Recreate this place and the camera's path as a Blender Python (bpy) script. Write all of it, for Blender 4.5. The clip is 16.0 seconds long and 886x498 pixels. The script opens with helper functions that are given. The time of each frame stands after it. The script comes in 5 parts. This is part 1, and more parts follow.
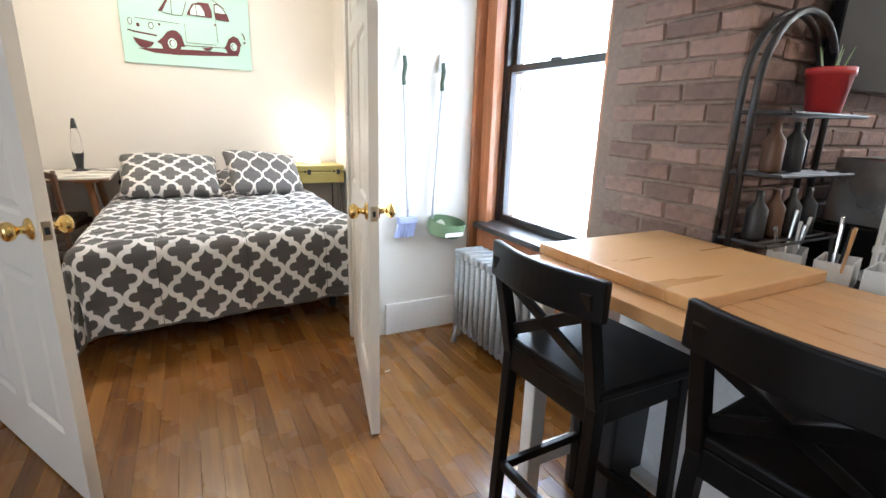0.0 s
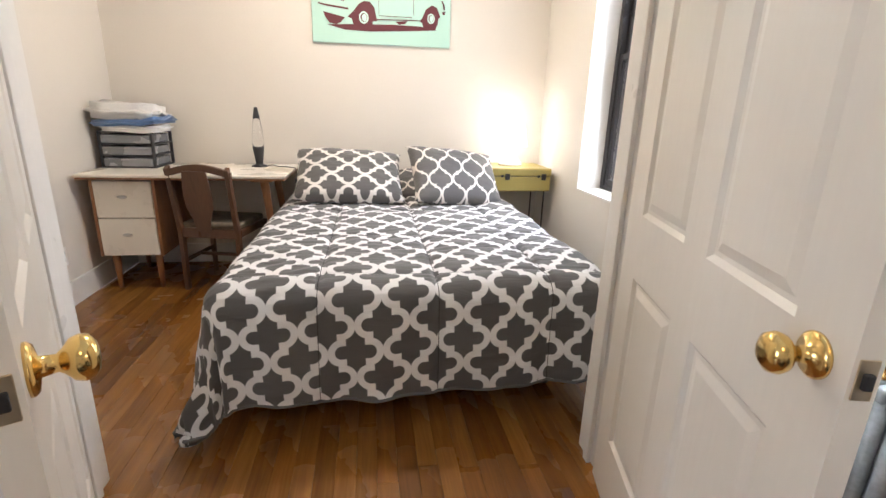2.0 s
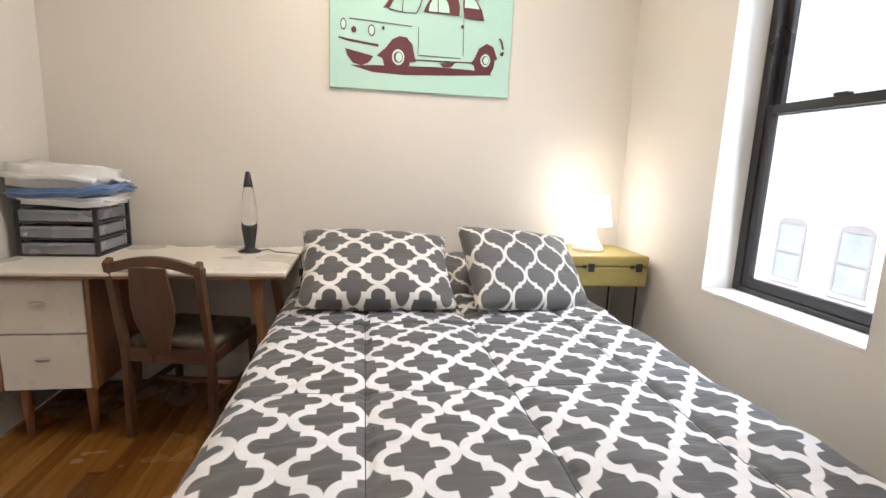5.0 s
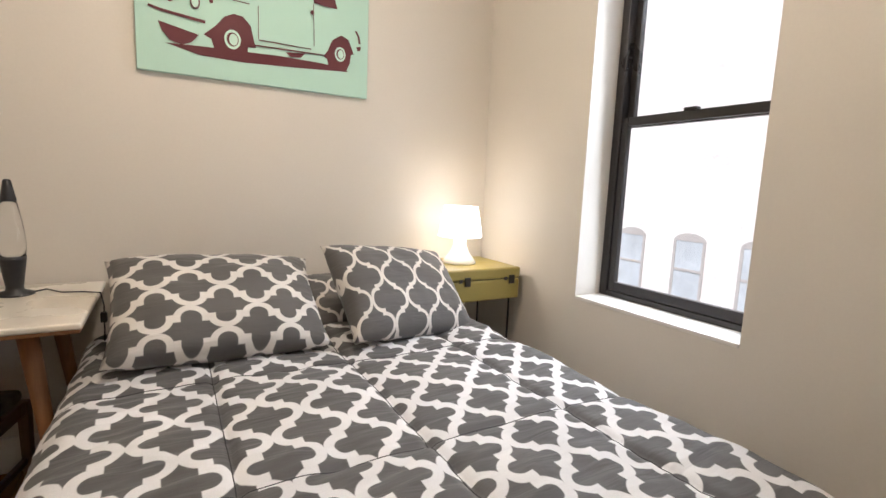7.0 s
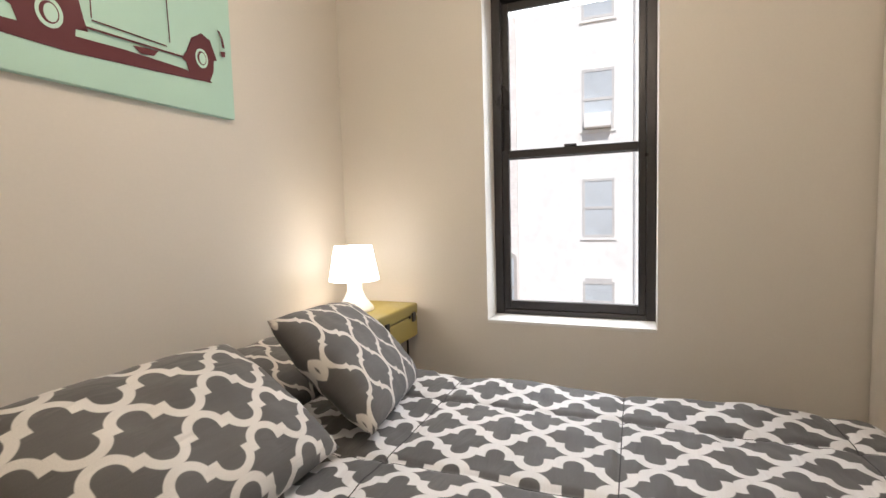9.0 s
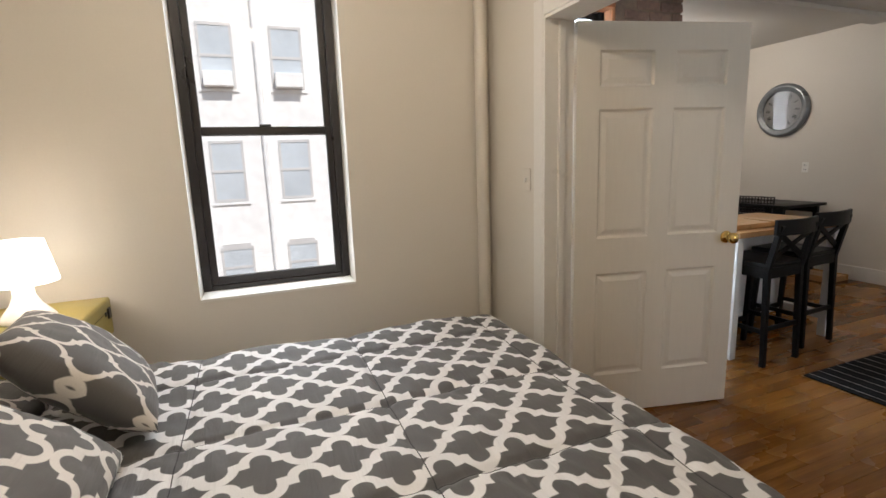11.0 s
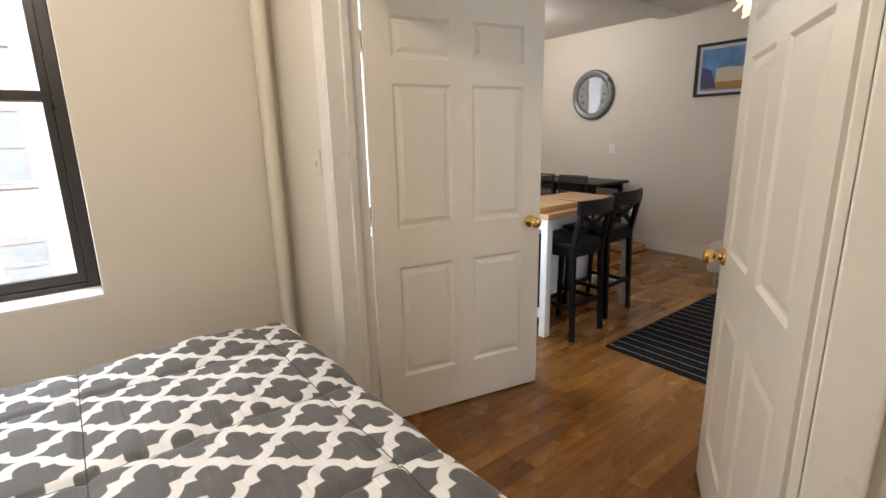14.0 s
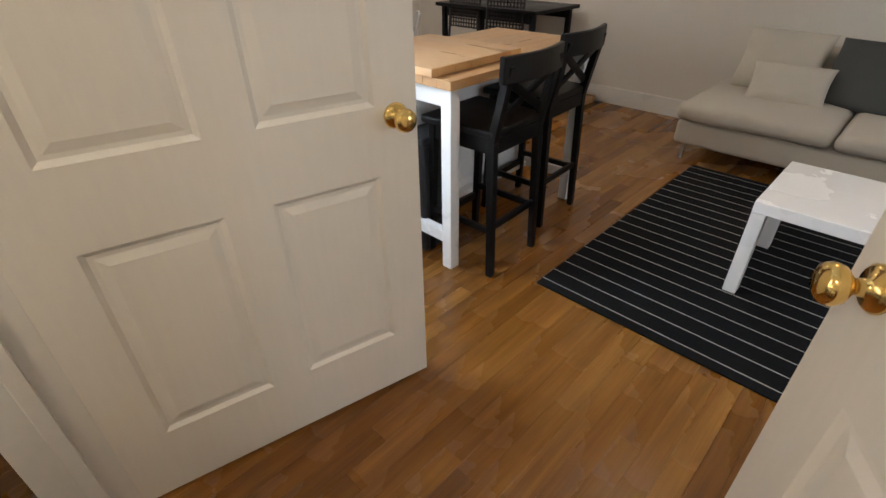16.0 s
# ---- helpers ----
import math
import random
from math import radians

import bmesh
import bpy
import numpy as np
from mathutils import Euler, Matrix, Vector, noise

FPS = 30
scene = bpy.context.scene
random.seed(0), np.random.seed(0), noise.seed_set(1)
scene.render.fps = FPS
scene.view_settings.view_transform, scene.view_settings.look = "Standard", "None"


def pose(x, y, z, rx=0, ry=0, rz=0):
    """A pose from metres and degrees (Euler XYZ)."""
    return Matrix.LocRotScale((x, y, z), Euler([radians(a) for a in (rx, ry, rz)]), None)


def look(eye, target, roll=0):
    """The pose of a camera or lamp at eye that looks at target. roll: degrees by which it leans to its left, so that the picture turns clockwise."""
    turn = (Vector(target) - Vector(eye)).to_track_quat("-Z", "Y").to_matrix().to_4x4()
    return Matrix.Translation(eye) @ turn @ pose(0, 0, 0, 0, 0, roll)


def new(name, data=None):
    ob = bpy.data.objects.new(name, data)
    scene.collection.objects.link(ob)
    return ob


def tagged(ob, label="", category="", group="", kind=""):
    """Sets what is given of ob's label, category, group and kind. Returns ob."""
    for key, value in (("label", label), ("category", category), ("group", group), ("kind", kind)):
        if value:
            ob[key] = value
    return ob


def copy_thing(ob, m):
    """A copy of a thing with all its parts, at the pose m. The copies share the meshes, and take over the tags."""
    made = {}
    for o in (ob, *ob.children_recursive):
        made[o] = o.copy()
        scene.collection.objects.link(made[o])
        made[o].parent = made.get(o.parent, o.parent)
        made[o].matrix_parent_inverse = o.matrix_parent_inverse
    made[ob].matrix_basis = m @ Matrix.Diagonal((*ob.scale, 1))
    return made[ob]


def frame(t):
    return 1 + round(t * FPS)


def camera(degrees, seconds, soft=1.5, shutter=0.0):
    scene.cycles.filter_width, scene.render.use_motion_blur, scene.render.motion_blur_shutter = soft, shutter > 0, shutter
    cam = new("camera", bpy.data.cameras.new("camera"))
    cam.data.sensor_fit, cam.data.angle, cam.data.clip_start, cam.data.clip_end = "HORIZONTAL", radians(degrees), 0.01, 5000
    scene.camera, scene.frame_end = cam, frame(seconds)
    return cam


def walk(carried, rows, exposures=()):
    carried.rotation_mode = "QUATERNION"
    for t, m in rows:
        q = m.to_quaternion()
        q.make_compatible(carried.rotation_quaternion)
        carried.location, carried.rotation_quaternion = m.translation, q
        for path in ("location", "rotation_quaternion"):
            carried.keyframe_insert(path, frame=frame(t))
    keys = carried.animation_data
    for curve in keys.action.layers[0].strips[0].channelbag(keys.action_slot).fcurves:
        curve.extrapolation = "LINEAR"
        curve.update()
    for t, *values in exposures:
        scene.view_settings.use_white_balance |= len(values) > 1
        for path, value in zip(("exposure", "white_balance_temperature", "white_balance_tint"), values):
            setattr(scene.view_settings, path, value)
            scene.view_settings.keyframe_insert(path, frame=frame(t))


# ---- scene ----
EXPOSURES = [(0, 0.6, 5700, 8), (1.5, 0.5, 5700, 11), (2.5, 0.5, 5900, 13), (4.2, 0.34, 5700, 11), (6.5, -0.15, 6000, 13), (8.2, -0.38, 6300, 13), (10.5, -0.55, 6300, 11), (12.5, -0.15, 6400, 11), (14, 0.03, 6300, 11), (16, 0.0, 6300, 10)]
PATH = [
    (0, (-0.006, -2.583, 1.297), (0.897, -0.875, 0.779), 1.8),
    (0.5, (0.046, -2.263, 1.277), (0.741, -0.479, 0.701), 2.3),
    (1, (0.05, -1.957, 1.26), (0.578, -0.124, 0.658), 2.2),
    (1.5, (0.017, -1.651, 1.251), (0.367, 0.23, 0.668), 1.8),
    (2, (-0.014, -1.353, 1.259), (0.281, 0.542, 0.694), 1.8),
    (2.5, (-0.013, -1.068, 1.258), (0.277, 0.839, 0.729), 2.1),
    (3, (-0.023, -0.825, 1.238), (0.271, 1.094, 0.754), 2.1),
    (3.5, (-0.081, -0.637, 1.241), (0.215, 1.293, 0.806), 2.2),
    (4, (-0.155, -0.459, 1.288), (0.139, 1.482, 0.905), 2.3),
    (4.2, (-0.189, -0.398, 1.299), (0.111, 1.544, 0.927), 2.3),
    (6.3, (-0.27, -0.113, 1.28), (0.327, 1.775, 0.997), 3.5),
    (6.5, (-0.294, -0.069, 1.284), (0.421, 1.777, 1.003), 3.2),
    (7, (-0.326, 0.109, 1.269), (0.665, 1.826, 1.004), 2.4),
    (7.5, (-0.431, 0.357, 1.286), (0.794, 1.919, 1.034), 2.1),
    (8, (-0.599, 0.575, 1.28), (0.832, 1.956, 1.068), 1.7),
    (8.2, (-0.687, 0.691, 1.24), (0.843, 1.969, 1.079), 1.1),
    (10.3, (-1.097, 1.431, 1.435), (0.844, 1.111, 1.075), -2.0),
    (10.5, (-1.137, 1.455, 1.43), (0.773, 0.984, 1.072), -2.1),
    (11, (-1.232, 1.477, 1.401), (0.603, 0.765, 1.044), -2.0),
    (11.5, (-1.281, 1.47, 1.363), (0.425, 0.489, 1.007), -2.0),
    (12, (-1.31, 1.451, 1.376), (0.273, 0.283, 1.013), -1.9),
    (12.5, (-1.293, 1.448, 1.378), (0.251, 0.233, 1.007), -1.7),
    (13, (-1.287, 1.44, 1.37), (0.253, 0.217, 1.002), -1.4),
    (13.5, (-1.225, 1.337, 1.379), (0.314, 0.118, 0.998), -1.2),
    (14, (-1.109, 1.045, 1.408), (0.426, -0.15, 0.944), -1.2),
    (14.5, (-0.918, 0.727, 1.395), (0.619, -0.461, 0.919), -0.7),
    (15, (-0.722, 0.458, 1.359), (0.783, -0.734, 0.798), -0.1),
    (15.5, (-0.538, 0.182, 1.344), (0.865, -0.976, 0.512), 0.1),
    (16, (-0.353, -0.081, 1.33), (0.827, -1.274, 0.241), -0.7),
]
cam = camera(85.6, 16.0)
walk(cam, [(t, look(eye, target, roll)) for t, eye, target, roll in PATH], EXPOSURES)

# ---- world, sun and large lights ----
world = bpy.data.worlds.new("world")
scene.world = world
world.use_nodes = True
wt = world.node_tree
sky = wt.nodes.new("ShaderNodeTexSky")
sky.sky_type, sky.sun_disc = "NISHITA", False
sky.sun_elevation, sky.sun_rotation = radians(46), radians(-105)
wt.links.new(sky.outputs[0], wt.nodes["Background"].inputs[0])
wt.nodes["Background"].inputs[1].default_value = 0.15
sun = new("sun", bpy.data.lights.new("sun", "SUN"))
sun.data.energy, sun.data.angle, sun.data.color = 5.0, radians(0.6), (1.0, 0.95, 0.88)
sun.matrix_world = look((0, 0, 0), (0.75, 0.2, -0.8))


def lamp(name, kind, m, energy, color, size=None, size_y=None):
    data = bpy.data.lights.new(name, kind)
    data.energy, data.color = energy, color
    if kind == "AREA":
        data.shape, data.size, data.size_y = "RECTANGLE", size, size_y
    elif size:
        data.shadow_soft_size = size
    ob = new(name, data)
    ob.matrix_world = m
    return ob


DAY = (0.86, 0.93, 1.0)
WARM = (1.0, 0.80, 0.58)
lamp("daylight_bedroom", "AREA", look((3.0, 1.385, 3.55), (-1.5, 1.385, 0.6)), 130, DAY, 2.0, 1.3)
lamp("daylight_opening", "AREA", look((1.50, 1.385, 1.59), (0.0, 1.385, 1.50)), 9.5, DAY, 0.72, 1.60)
lamp("daylight_kitchen", "AREA", look((1.86, -0.50, 1.555), (0.4, -0.50, 1.555)), 54, (0.78, 0.89, 1.0), 0.93, 1.78)
# Daylight through the assumed west window, which is never in view.
lamp("daylight_living", "AREA", look((-4.15, -2.6, 1.5), (0, -2.6, 1.4)), 34, DAY, 1.2, 1.5)
lamp("bulb_ceiling", "POINT", pose(-0.1, 1.35, 2.54), 47, (1.0, 0.82, 0.62), 0.06)
lamp("bulb_table_lamp", "POINT", pose(1.08, 2.36, 1.07), 1.6, (1.0, 0.86, 0.70), 0.04)
lamp("daylight_niche", "AREA", look((4.48, -1.98, 1.71), (3.0, -1.98, 1.71)), 17, DAY, 0.54, 1.32)
# Added fill from the kitchen side for the south wall; its lamp is invented.
lamp("bulb_kitchen", "POINT", pose(3.0, -3.0, 2.55), 40, (1.0, 0.90, 0.78), 0.08)
lamp("bulb_pendant", "POINT", pose(-0.02, -2.1, 2.17), 17, WARM, 0.05)

# ---- materials ----


def nodes_of(name):
    m = bpy.data.materials.new(name)
    m.use_nodes = True
    return m, m.node_tree.nodes, m.node_tree.links, m.node_tree.nodes["Principled BSDF"]


def surface(name, color, rough=0.5, metal=0.0, vary=0.12, grain=60.0, blotch=3.0, bump=0.1, dist=0.002,
            stretch=(1, 1, 1), per_object=0.0, per_island=0.0, spec=0.5, coat=0.0, rough_vary=0.1, trans=0.0, sheen=0.0):
    """A procedural surface: colour varied at two scales, with bump and uneven gloss."""
    m, N, L, b = nodes_of(name)
    tc = N.new("ShaderNodeTexCoord")
    mp = N.new("ShaderNodeMapping")
    mp.inputs["Scale"].default_value = stretch
    L.new(tc.outputs["Object"], mp.inputs[0])
    fine, big = N.new("ShaderNodeTexNoise"), N.new("ShaderNodeTexNoise")
    for n, sc in ((fine, grain), (big, blotch)):
        n.inputs["Scale"].default_value, n.inputs["Detail"].default_value = sc, 5.0
        L.new(mp.outputs[0], n.inputs["Vector"])
    add = N.new("ShaderNodeMath")
    add.operation = "ADD"
    L.new(fine.outputs[0], add.inputs[0])
    L.new(big.outputs[0], add.inputs[1])
    last = add.outputs[0]
    low = 1.0
    if per_object or per_island:
        src = N.new("ShaderNodeObjectInfo").outputs["Random"] if per_object else N.new("ShaderNodeNewGeometry").outputs["Random Per Island"]
        mul = N.new("ShaderNodeMath")
        mul.operation, mul.inputs[1].default_value = "MULTIPLY_ADD", per_object or per_island
        L.new(src, mul.inputs[0])
        L.new(last, mul.inputs[2])
        last = mul.outputs[0]
        low += (per_object or per_island) / 2
    ramp = N.new("ShaderNodeMapRange")
    ramp.inputs["From Min"].default_value, ramp.inputs["From Max"].default_value = low - 0.45, low + 0.45
    ramp.inputs["To Min"].default_value, ramp.inputs["To Max"].default_value = 1 - vary, 1 + vary
    L.new(last, ramp.inputs[0])
    mix = N.new("ShaderNodeVectorMath")
    mix.operation = "SCALE"
    mix.inputs[0].default_value = color
    L.new(ramp.outputs[0], mix.inputs["Scale"])
    L.new(mix.outputs[0], b.inputs["Base Color"])
    rr = N.new("ShaderNodeMapRange")
    rr.inputs["From Min"].default_value, rr.inputs["From Max"].default_value = 0.3, 0.7
    rr.inputs["To Min"].default_value, rr.inputs["To Max"].default_value = max(0.02, rough - rough_vary), min(1, rough + rough_vary)
    L.new(big.outputs[0], rr.inputs[0])
    L.new(rr.outputs[0], b.inputs["Roughness"])
    b.inputs["Metallic"].default_value = metal
    b.inputs["Specular IOR Level"].default_value = spec
    b.inputs["Coat Weight"].default_value = coat
    b.inputs["Transmission Weight"].default_value = trans
    b.inputs["Sheen Weight"].default_value = sheen
    if bump:
        bp = N.new("ShaderNodeBump")
        bp.inputs["Strength"].default_value, bp.inputs["Distance"].default_value = bump, dist
        L.new(add.outputs[0], bp.inputs["Height"])
        L.new(bp.outputs[0], b.inputs["Normal"])
    return m


def glowing(name, color, strength):
    m, N, L, b = nodes_of(name)
    b.inputs["Base Color"].default_value = (*color, 1)
    b.inputs["Emission Color"].default_value = (*color, 1)
    b.inputs["Emission Strength"].default_value = strength
    return m


def glass(name, tint=(1, 1, 1), rough=0.0):
    m, N, L, b = nodes_of(name)
    b.inputs["Base Color"].default_value = (*tint, 1)
    b.inputs["Transmission Weight"].default_value = 1.0
    b.inputs["Roughness"].default_value = rough
    b.inputs["IOR"].default_value = 1.45
    return m


class Graph:
    """Short hand for arithmetic nodes."""

    def __init__(self, nodes, links):
        self.n, self.l = nodes, links

    def __call__(self, op, *args):
        node = self.n.new("ShaderNodeMath")
        node.operation = op
        for k, a in enumerate(args):
            if isinstance(a, (int, float)):
                node.inputs[k].default_value = a
            else:
                self.l.new(a, node.inputs[k])
        return node.outputs[0]


def trellis(name, origin, side, up, dark, light, band=0.13, rise=0.258, turned=False, hook=0.08):
    """Woven cloth with a white trellis of hooked arcs on grey, laid by the cloth's own UV in metres.

    side and up are the repeat's two steps; at each knot two round arcs stand back to back."""
    m, N, L, b = nodes_of(name)
    g = Graph(N, L)
    uv = N.new("ShaderNodeUVMap")
    sep = N.new("ShaderNodeSeparateXYZ")
    L.new(uv.outputs[0], sep.inputs[0])
    x, y = g("SUBTRACT", sep.outputs[0], origin[0]), g("SUBTRACT", sep.outputs[1], origin[1])
    det = side[0] * up[1] - side[1] * up[0]
    ci = g("SUBTRACT", g("MULTIPLY", x, up[1] / det), g("MULTIPLY", y, up[0] / det))
    cj = g("SUBTRACT", g("MULTIPLY", y, side[0] / det), g("MULTIPLY", x, side[1] / det))
    if turned:
        ci, cj = cj, ci
    dists = []
    for off in (0.0, 0.5):
        u, v = g("ADD", ci, off), g("ADD", cj, off)
        qx = g("ABSOLUTE", g("SUBTRACT", u, g("ROUND", u)))
        qy = g("SUBTRACT", v, g("ROUND", v))
        dx = g("SUBTRACT", qx, rise - 0.010)
        flat = g("MINIMUM", dx, 0.0)
        q = g("SQRT", g("ADD", g("MULTIPLY", flat, flat), g("MULTIPLY", qy, qy)))
        arc = g("SUBTRACT", g("ABSOLUTE", g("SUBTRACT", q, rise - band / 2)), band / 2)
        dists.append(g("MAXIMUM", arc, g("SUBTRACT", dx, hook)))
    d = g("MULTIPLY", g("MINIMUM", *dists), -0.2)
    edge = N.new("ShaderNodeMapRange")
    edge.inputs["From Min"].default_value, edge.inputs["From Max"].default_value = -0.0015, 0.0015
    L.new(d, edge.inputs[0])
    weave = N.new("ShaderNodeTexNoise")
    weave.inputs["Scale"].default_value, weave.inputs["Detail"].default_value = 350.0, 3.0
    cloud = N.new("ShaderNodeTexNoise")
    cloud.inputs["Scale"].default_value, cloud.inputs["Detail"].default_value = 5.0, 4.0
    L.new(uv.outputs[0], weave.inputs["Vector"])
    L.new(uv.outputs[0], cloud.inputs["Vector"])
    mix = N.new("ShaderNodeMix")
    mix.data_type = "RGBA"
    mix.inputs["A"].default_value, mix.inputs["B"].default_value = (*dark, 1), (*light, 1)
    L.new(edge.outputs[0], mix.inputs["Factor"])
    tone = g("ADD", 0.72, g("ADD", g("MULTIPLY", weave.outputs[0], 0.3), g("MULTIPLY", cloud.outputs[0], 0.26)))
    mul = N.new("ShaderNodeVectorMath")
    mul.operation = "SCALE"
    L.new(mix.outputs["Result"], mul.inputs[0])
    L.new(tone, mul.inputs["Scale"])
    L.new(mul.outputs[0], b.inputs["Base Color"])
    b.inputs["Roughness"].default_value = 0.75
    b.inputs["Sheen Weight"].default_value = 0.15
    bp = N.new("ShaderNodeBump")
    bp.inputs["Strength"].default_value, bp.inputs["Distance"].default_value = 0.25, 0.001
    L.new(weave.outputs[0], bp.inputs["Height"])
    # soft creases running across the cloth
    turn = N.new("ShaderNodeMapping")
    turn.inputs["Rotation"].default_value = (0, 0, 0.35)
    turn.inputs["Scale"].default_value = (2.5, 13.0, 1.0)
    L.new(uv.outputs[0], turn.inputs[0])
    crease = N.new("ShaderNodeTexNoise")
    crease.inputs["Scale"].default_value, crease.inputs["Detail"].default_value, crease.inputs["Distortion"].default_value = 1.6, 3.0, 0.6
    L.new(turn.outputs[0], crease.inputs["Vector"])
    bp2 = N.new("ShaderNodeBump")
    bp2.inputs["Strength"].default_value, bp2.inputs["Distance"].default_value = 0.34, 0.03
    L.new(crease.outputs[0], bp2.inputs["Height"])
    L.new(bp.outputs[0], bp2.inputs["Normal"])
    L.new(bp2.outputs[0], b.inputs["Normal"])
    return m


def striped(name, base, stripe, pitch, width):
    """Flat woven rug: thin pale lines across its length, with a coarse weave."""
    m, N, L, b = nodes_of(name)
    g = Graph(N, L)
    tc = N.new("ShaderNodeTexCoord")
    sep = N.new("ShaderNodeSeparateXYZ")
    L.new(tc.outputs["Object"], sep.inputs[0])
    ph = g("FRACT", g("DIVIDE", sep.outputs[1], pitch))
    on = g("LESS_THAN", g("ABSOLUTE", g("SUBTRACT", ph, 0.5)), width / pitch / 2)
    no = N.new("ShaderNodeTexNoise")
    no.inputs["Scale"].default_value = 120.0
    L.new(tc.outputs["Object"], no.inputs["Vector"])
    mix = N.new("ShaderNodeMix")
    mix.data_type = "RGBA"
    mix.inputs["A"].default_value, mix.inputs["B"].default_value = (*base, 1), (*stripe, 1)
    L.new(g("MULTIPLY", on, g("ADD", 0.6, g("MULTIPLY", no.outputs[0], 0.5))), mix.inputs["Factor"])
    L.new(mix.outputs["Result"], b.inputs["Base Color"])
    b.inputs["Roughness"].default_value = 0.95
    b.inputs["Specular IOR Level"].default_value = 0.15
    wv = N.new("ShaderNodeTexWave")
    wv.inputs["Scale"].default_value = 60.0
    wv.bands_direction = "Y"
    L.new(tc.outputs["Object"], wv.inputs["Vector"])
    bp = N.new("ShaderNodeBump")
    bp.inputs["Strength"].default_value, bp.inputs["Distance"].default_value = 0.4, 0.002
    L.new(g("ADD", wv.outputs[1], no.outputs[0]), bp.inputs["Height"])
    L.new(bp.outputs[0], b.inputs["Normal"])
    return m


def oak(name, joined):
    """Varnished oak strips: each strip its own tone, with long soft grain and satin wear."""
    m, N, L, b = nodes_of(name)
    g = Graph(N, L)
    tc = N.new("ShaderNodeTexCoord")
    rand = N.new("ShaderNodeNewGeometry").outputs["Random Per Island"] if joined else N.new("ShaderNodeObjectInfo").outputs["Random"]
    mp = N.new("ShaderNodeMapping")
    mp.inputs["Scale"].default_value = (1.0, 0.045, 1.0)
    L.new(tc.outputs["Object"], mp.inputs[0])
    shift = N.new("ShaderNodeCombineXYZ")
    L.new(g("MULTIPLY", rand, 37.0), shift.inputs[2])
    L.new(shift.outputs[0], mp.inputs["Location"])
    outs = []
    for sc, dt in ((150.0, 4.0), (34.0, 3.0)):
        n = N.new("ShaderNodeTexNoise")
        n.inputs["Scale"].default_value, n.inputs["Detail"].default_value = sc, dt
        L.new(mp.outputs[0], n.inputs["Vector"])
        outs.append(n.outputs[0])
    wear = N.new("ShaderNodeTexNoise")
    wear.inputs["Scale"].default_value, wear.inputs["Detail"].default_value = 2.2, 4.0
    L.new(tc.outputs["Object"], wear.inputs["Vector"])
    tone = g("ADD", g("MULTIPLY", g("SUBTRACT", rand, 0.5), 0.48), g("ADD", g("MULTIPLY", g("SUBTRACT", outs[0], 0.5), 0.42), g("ADD", 0.5, g("MULTIPLY", g("SUBTRACT", outs[1], 0.5), 0.75))))
    ramp = N.new("ShaderNodeValToRGB")
    cr = ramp.color_ramp
    cr.elements[0].position, cr.elements[0].color = 0.05, (0.085, 0.029, 0.0048, 1)
    cr.elements[1].position, cr.elements[1].color = 0.97, (0.33, 0.16, 0.037, 1)
    mid = cr.elements.new(0.5)
    mid.color = (0.195, 0.079, 0.0135, 1)
    L.new(tone, ramp.inputs[0])
    L.new(ramp.outputs[0], b.inputs["Base Color"])
    L.new(g("ADD", 0.17, g("MULTIPLY", wear.outputs[0], 0.2)), b.inputs["Roughness"])
    b.inputs["Specular IOR Level"].default_value = 0.4
    b.inputs["Coat Weight"].default_value = 0.08
    b.inputs["Coat Roughness"].default_value = 0.12
    bp = N.new("ShaderNodeBump")
    bp.inputs["Strength"].default_value, bp.inputs["Distance"].default_value = 0.06, 0.0006
    L.new(outs[0], bp.inputs["Height"])
    L.new(bp.outputs[0], b.inputs["Normal"])
    return m


WALL = surface("painted_plaster", (0.71, 0.665, 0.595), 0.55, vary=0.025, grain=90, blotch=1.3, bump=0.12, dist=0.003)
WHITE = surface("white_gloss_paint", (0.78, 0.755, 0.71), 0.35, vary=0.03, grain=40, blotch=2.5, bump=0.06, dist=0.002)
DOORPAINT = surface("door_paint", (0.77, 0.725, 0.65), 0.38, vary=0.03, grain=70, blotch=3, bump=0.08, dist=0.001, stretch=(1, 1, 0.1))
CEIL = surface("ceiling_paint", (0.68, 0.66, 0.62), 0.7, vary=0.03, grain=60, blotch=1.5, bump=0.08)
OAK = oak("floor_oak", False)
OAKSTUFF = oak("floor_oak_far", True)
SUBFLOOR = surface("floor_gap", (0.06, 0.026, 0.009), 0.8)
BLACKFRAME = surface("black_window_frame", (0.025, 0.022, 0.022), 0.35, vary=0.2, bump=0.05)
PANE = glass("window_glass")
BRASS = surface("polished_brass", (0.80, 0.56, 0.20), 0.14, 1.0, vary=0.1, grain=20, bump=0.02, rough_vary=0.06)
BRASSDULL = surface("dull_brass", (0.62, 0.52, 0.36), 0.35, 1.0, vary=0.2, grain=40)
BLACKWOOD = surface("black_stained_wood", (0.005, 0.0047, 0.0047), 0.42, spec=0.2, vary=0.35, grain=50, bump=0.12, dist=0.001, stretch=(1, 1, 0.15))
BUTCHER = surface("oiled_butcher_block", (0.50, 0.285, 0.125), 0.36, vary=0.15, grain=60, blotch=2.0, bump=0.03, dist=0.0006, stretch=(3, 0.25, 1), per_object=0.35)
BUTCHERBOARD = surface("cutting_board_wood", (0.56, 0.325, 0.14), 0.32, vary=0.13, grain=60, blotch=2.5, bump=0.03, dist=0.0006, stretch=(0.25, 3, 1))
TEAK = surface("walnut_wood", (0.28, 0.125, 0.05), 0.42, vary=0.35, grain=22, blotch=4, bump=0.08, dist=0.001, stretch=(4, 4, 0.5))
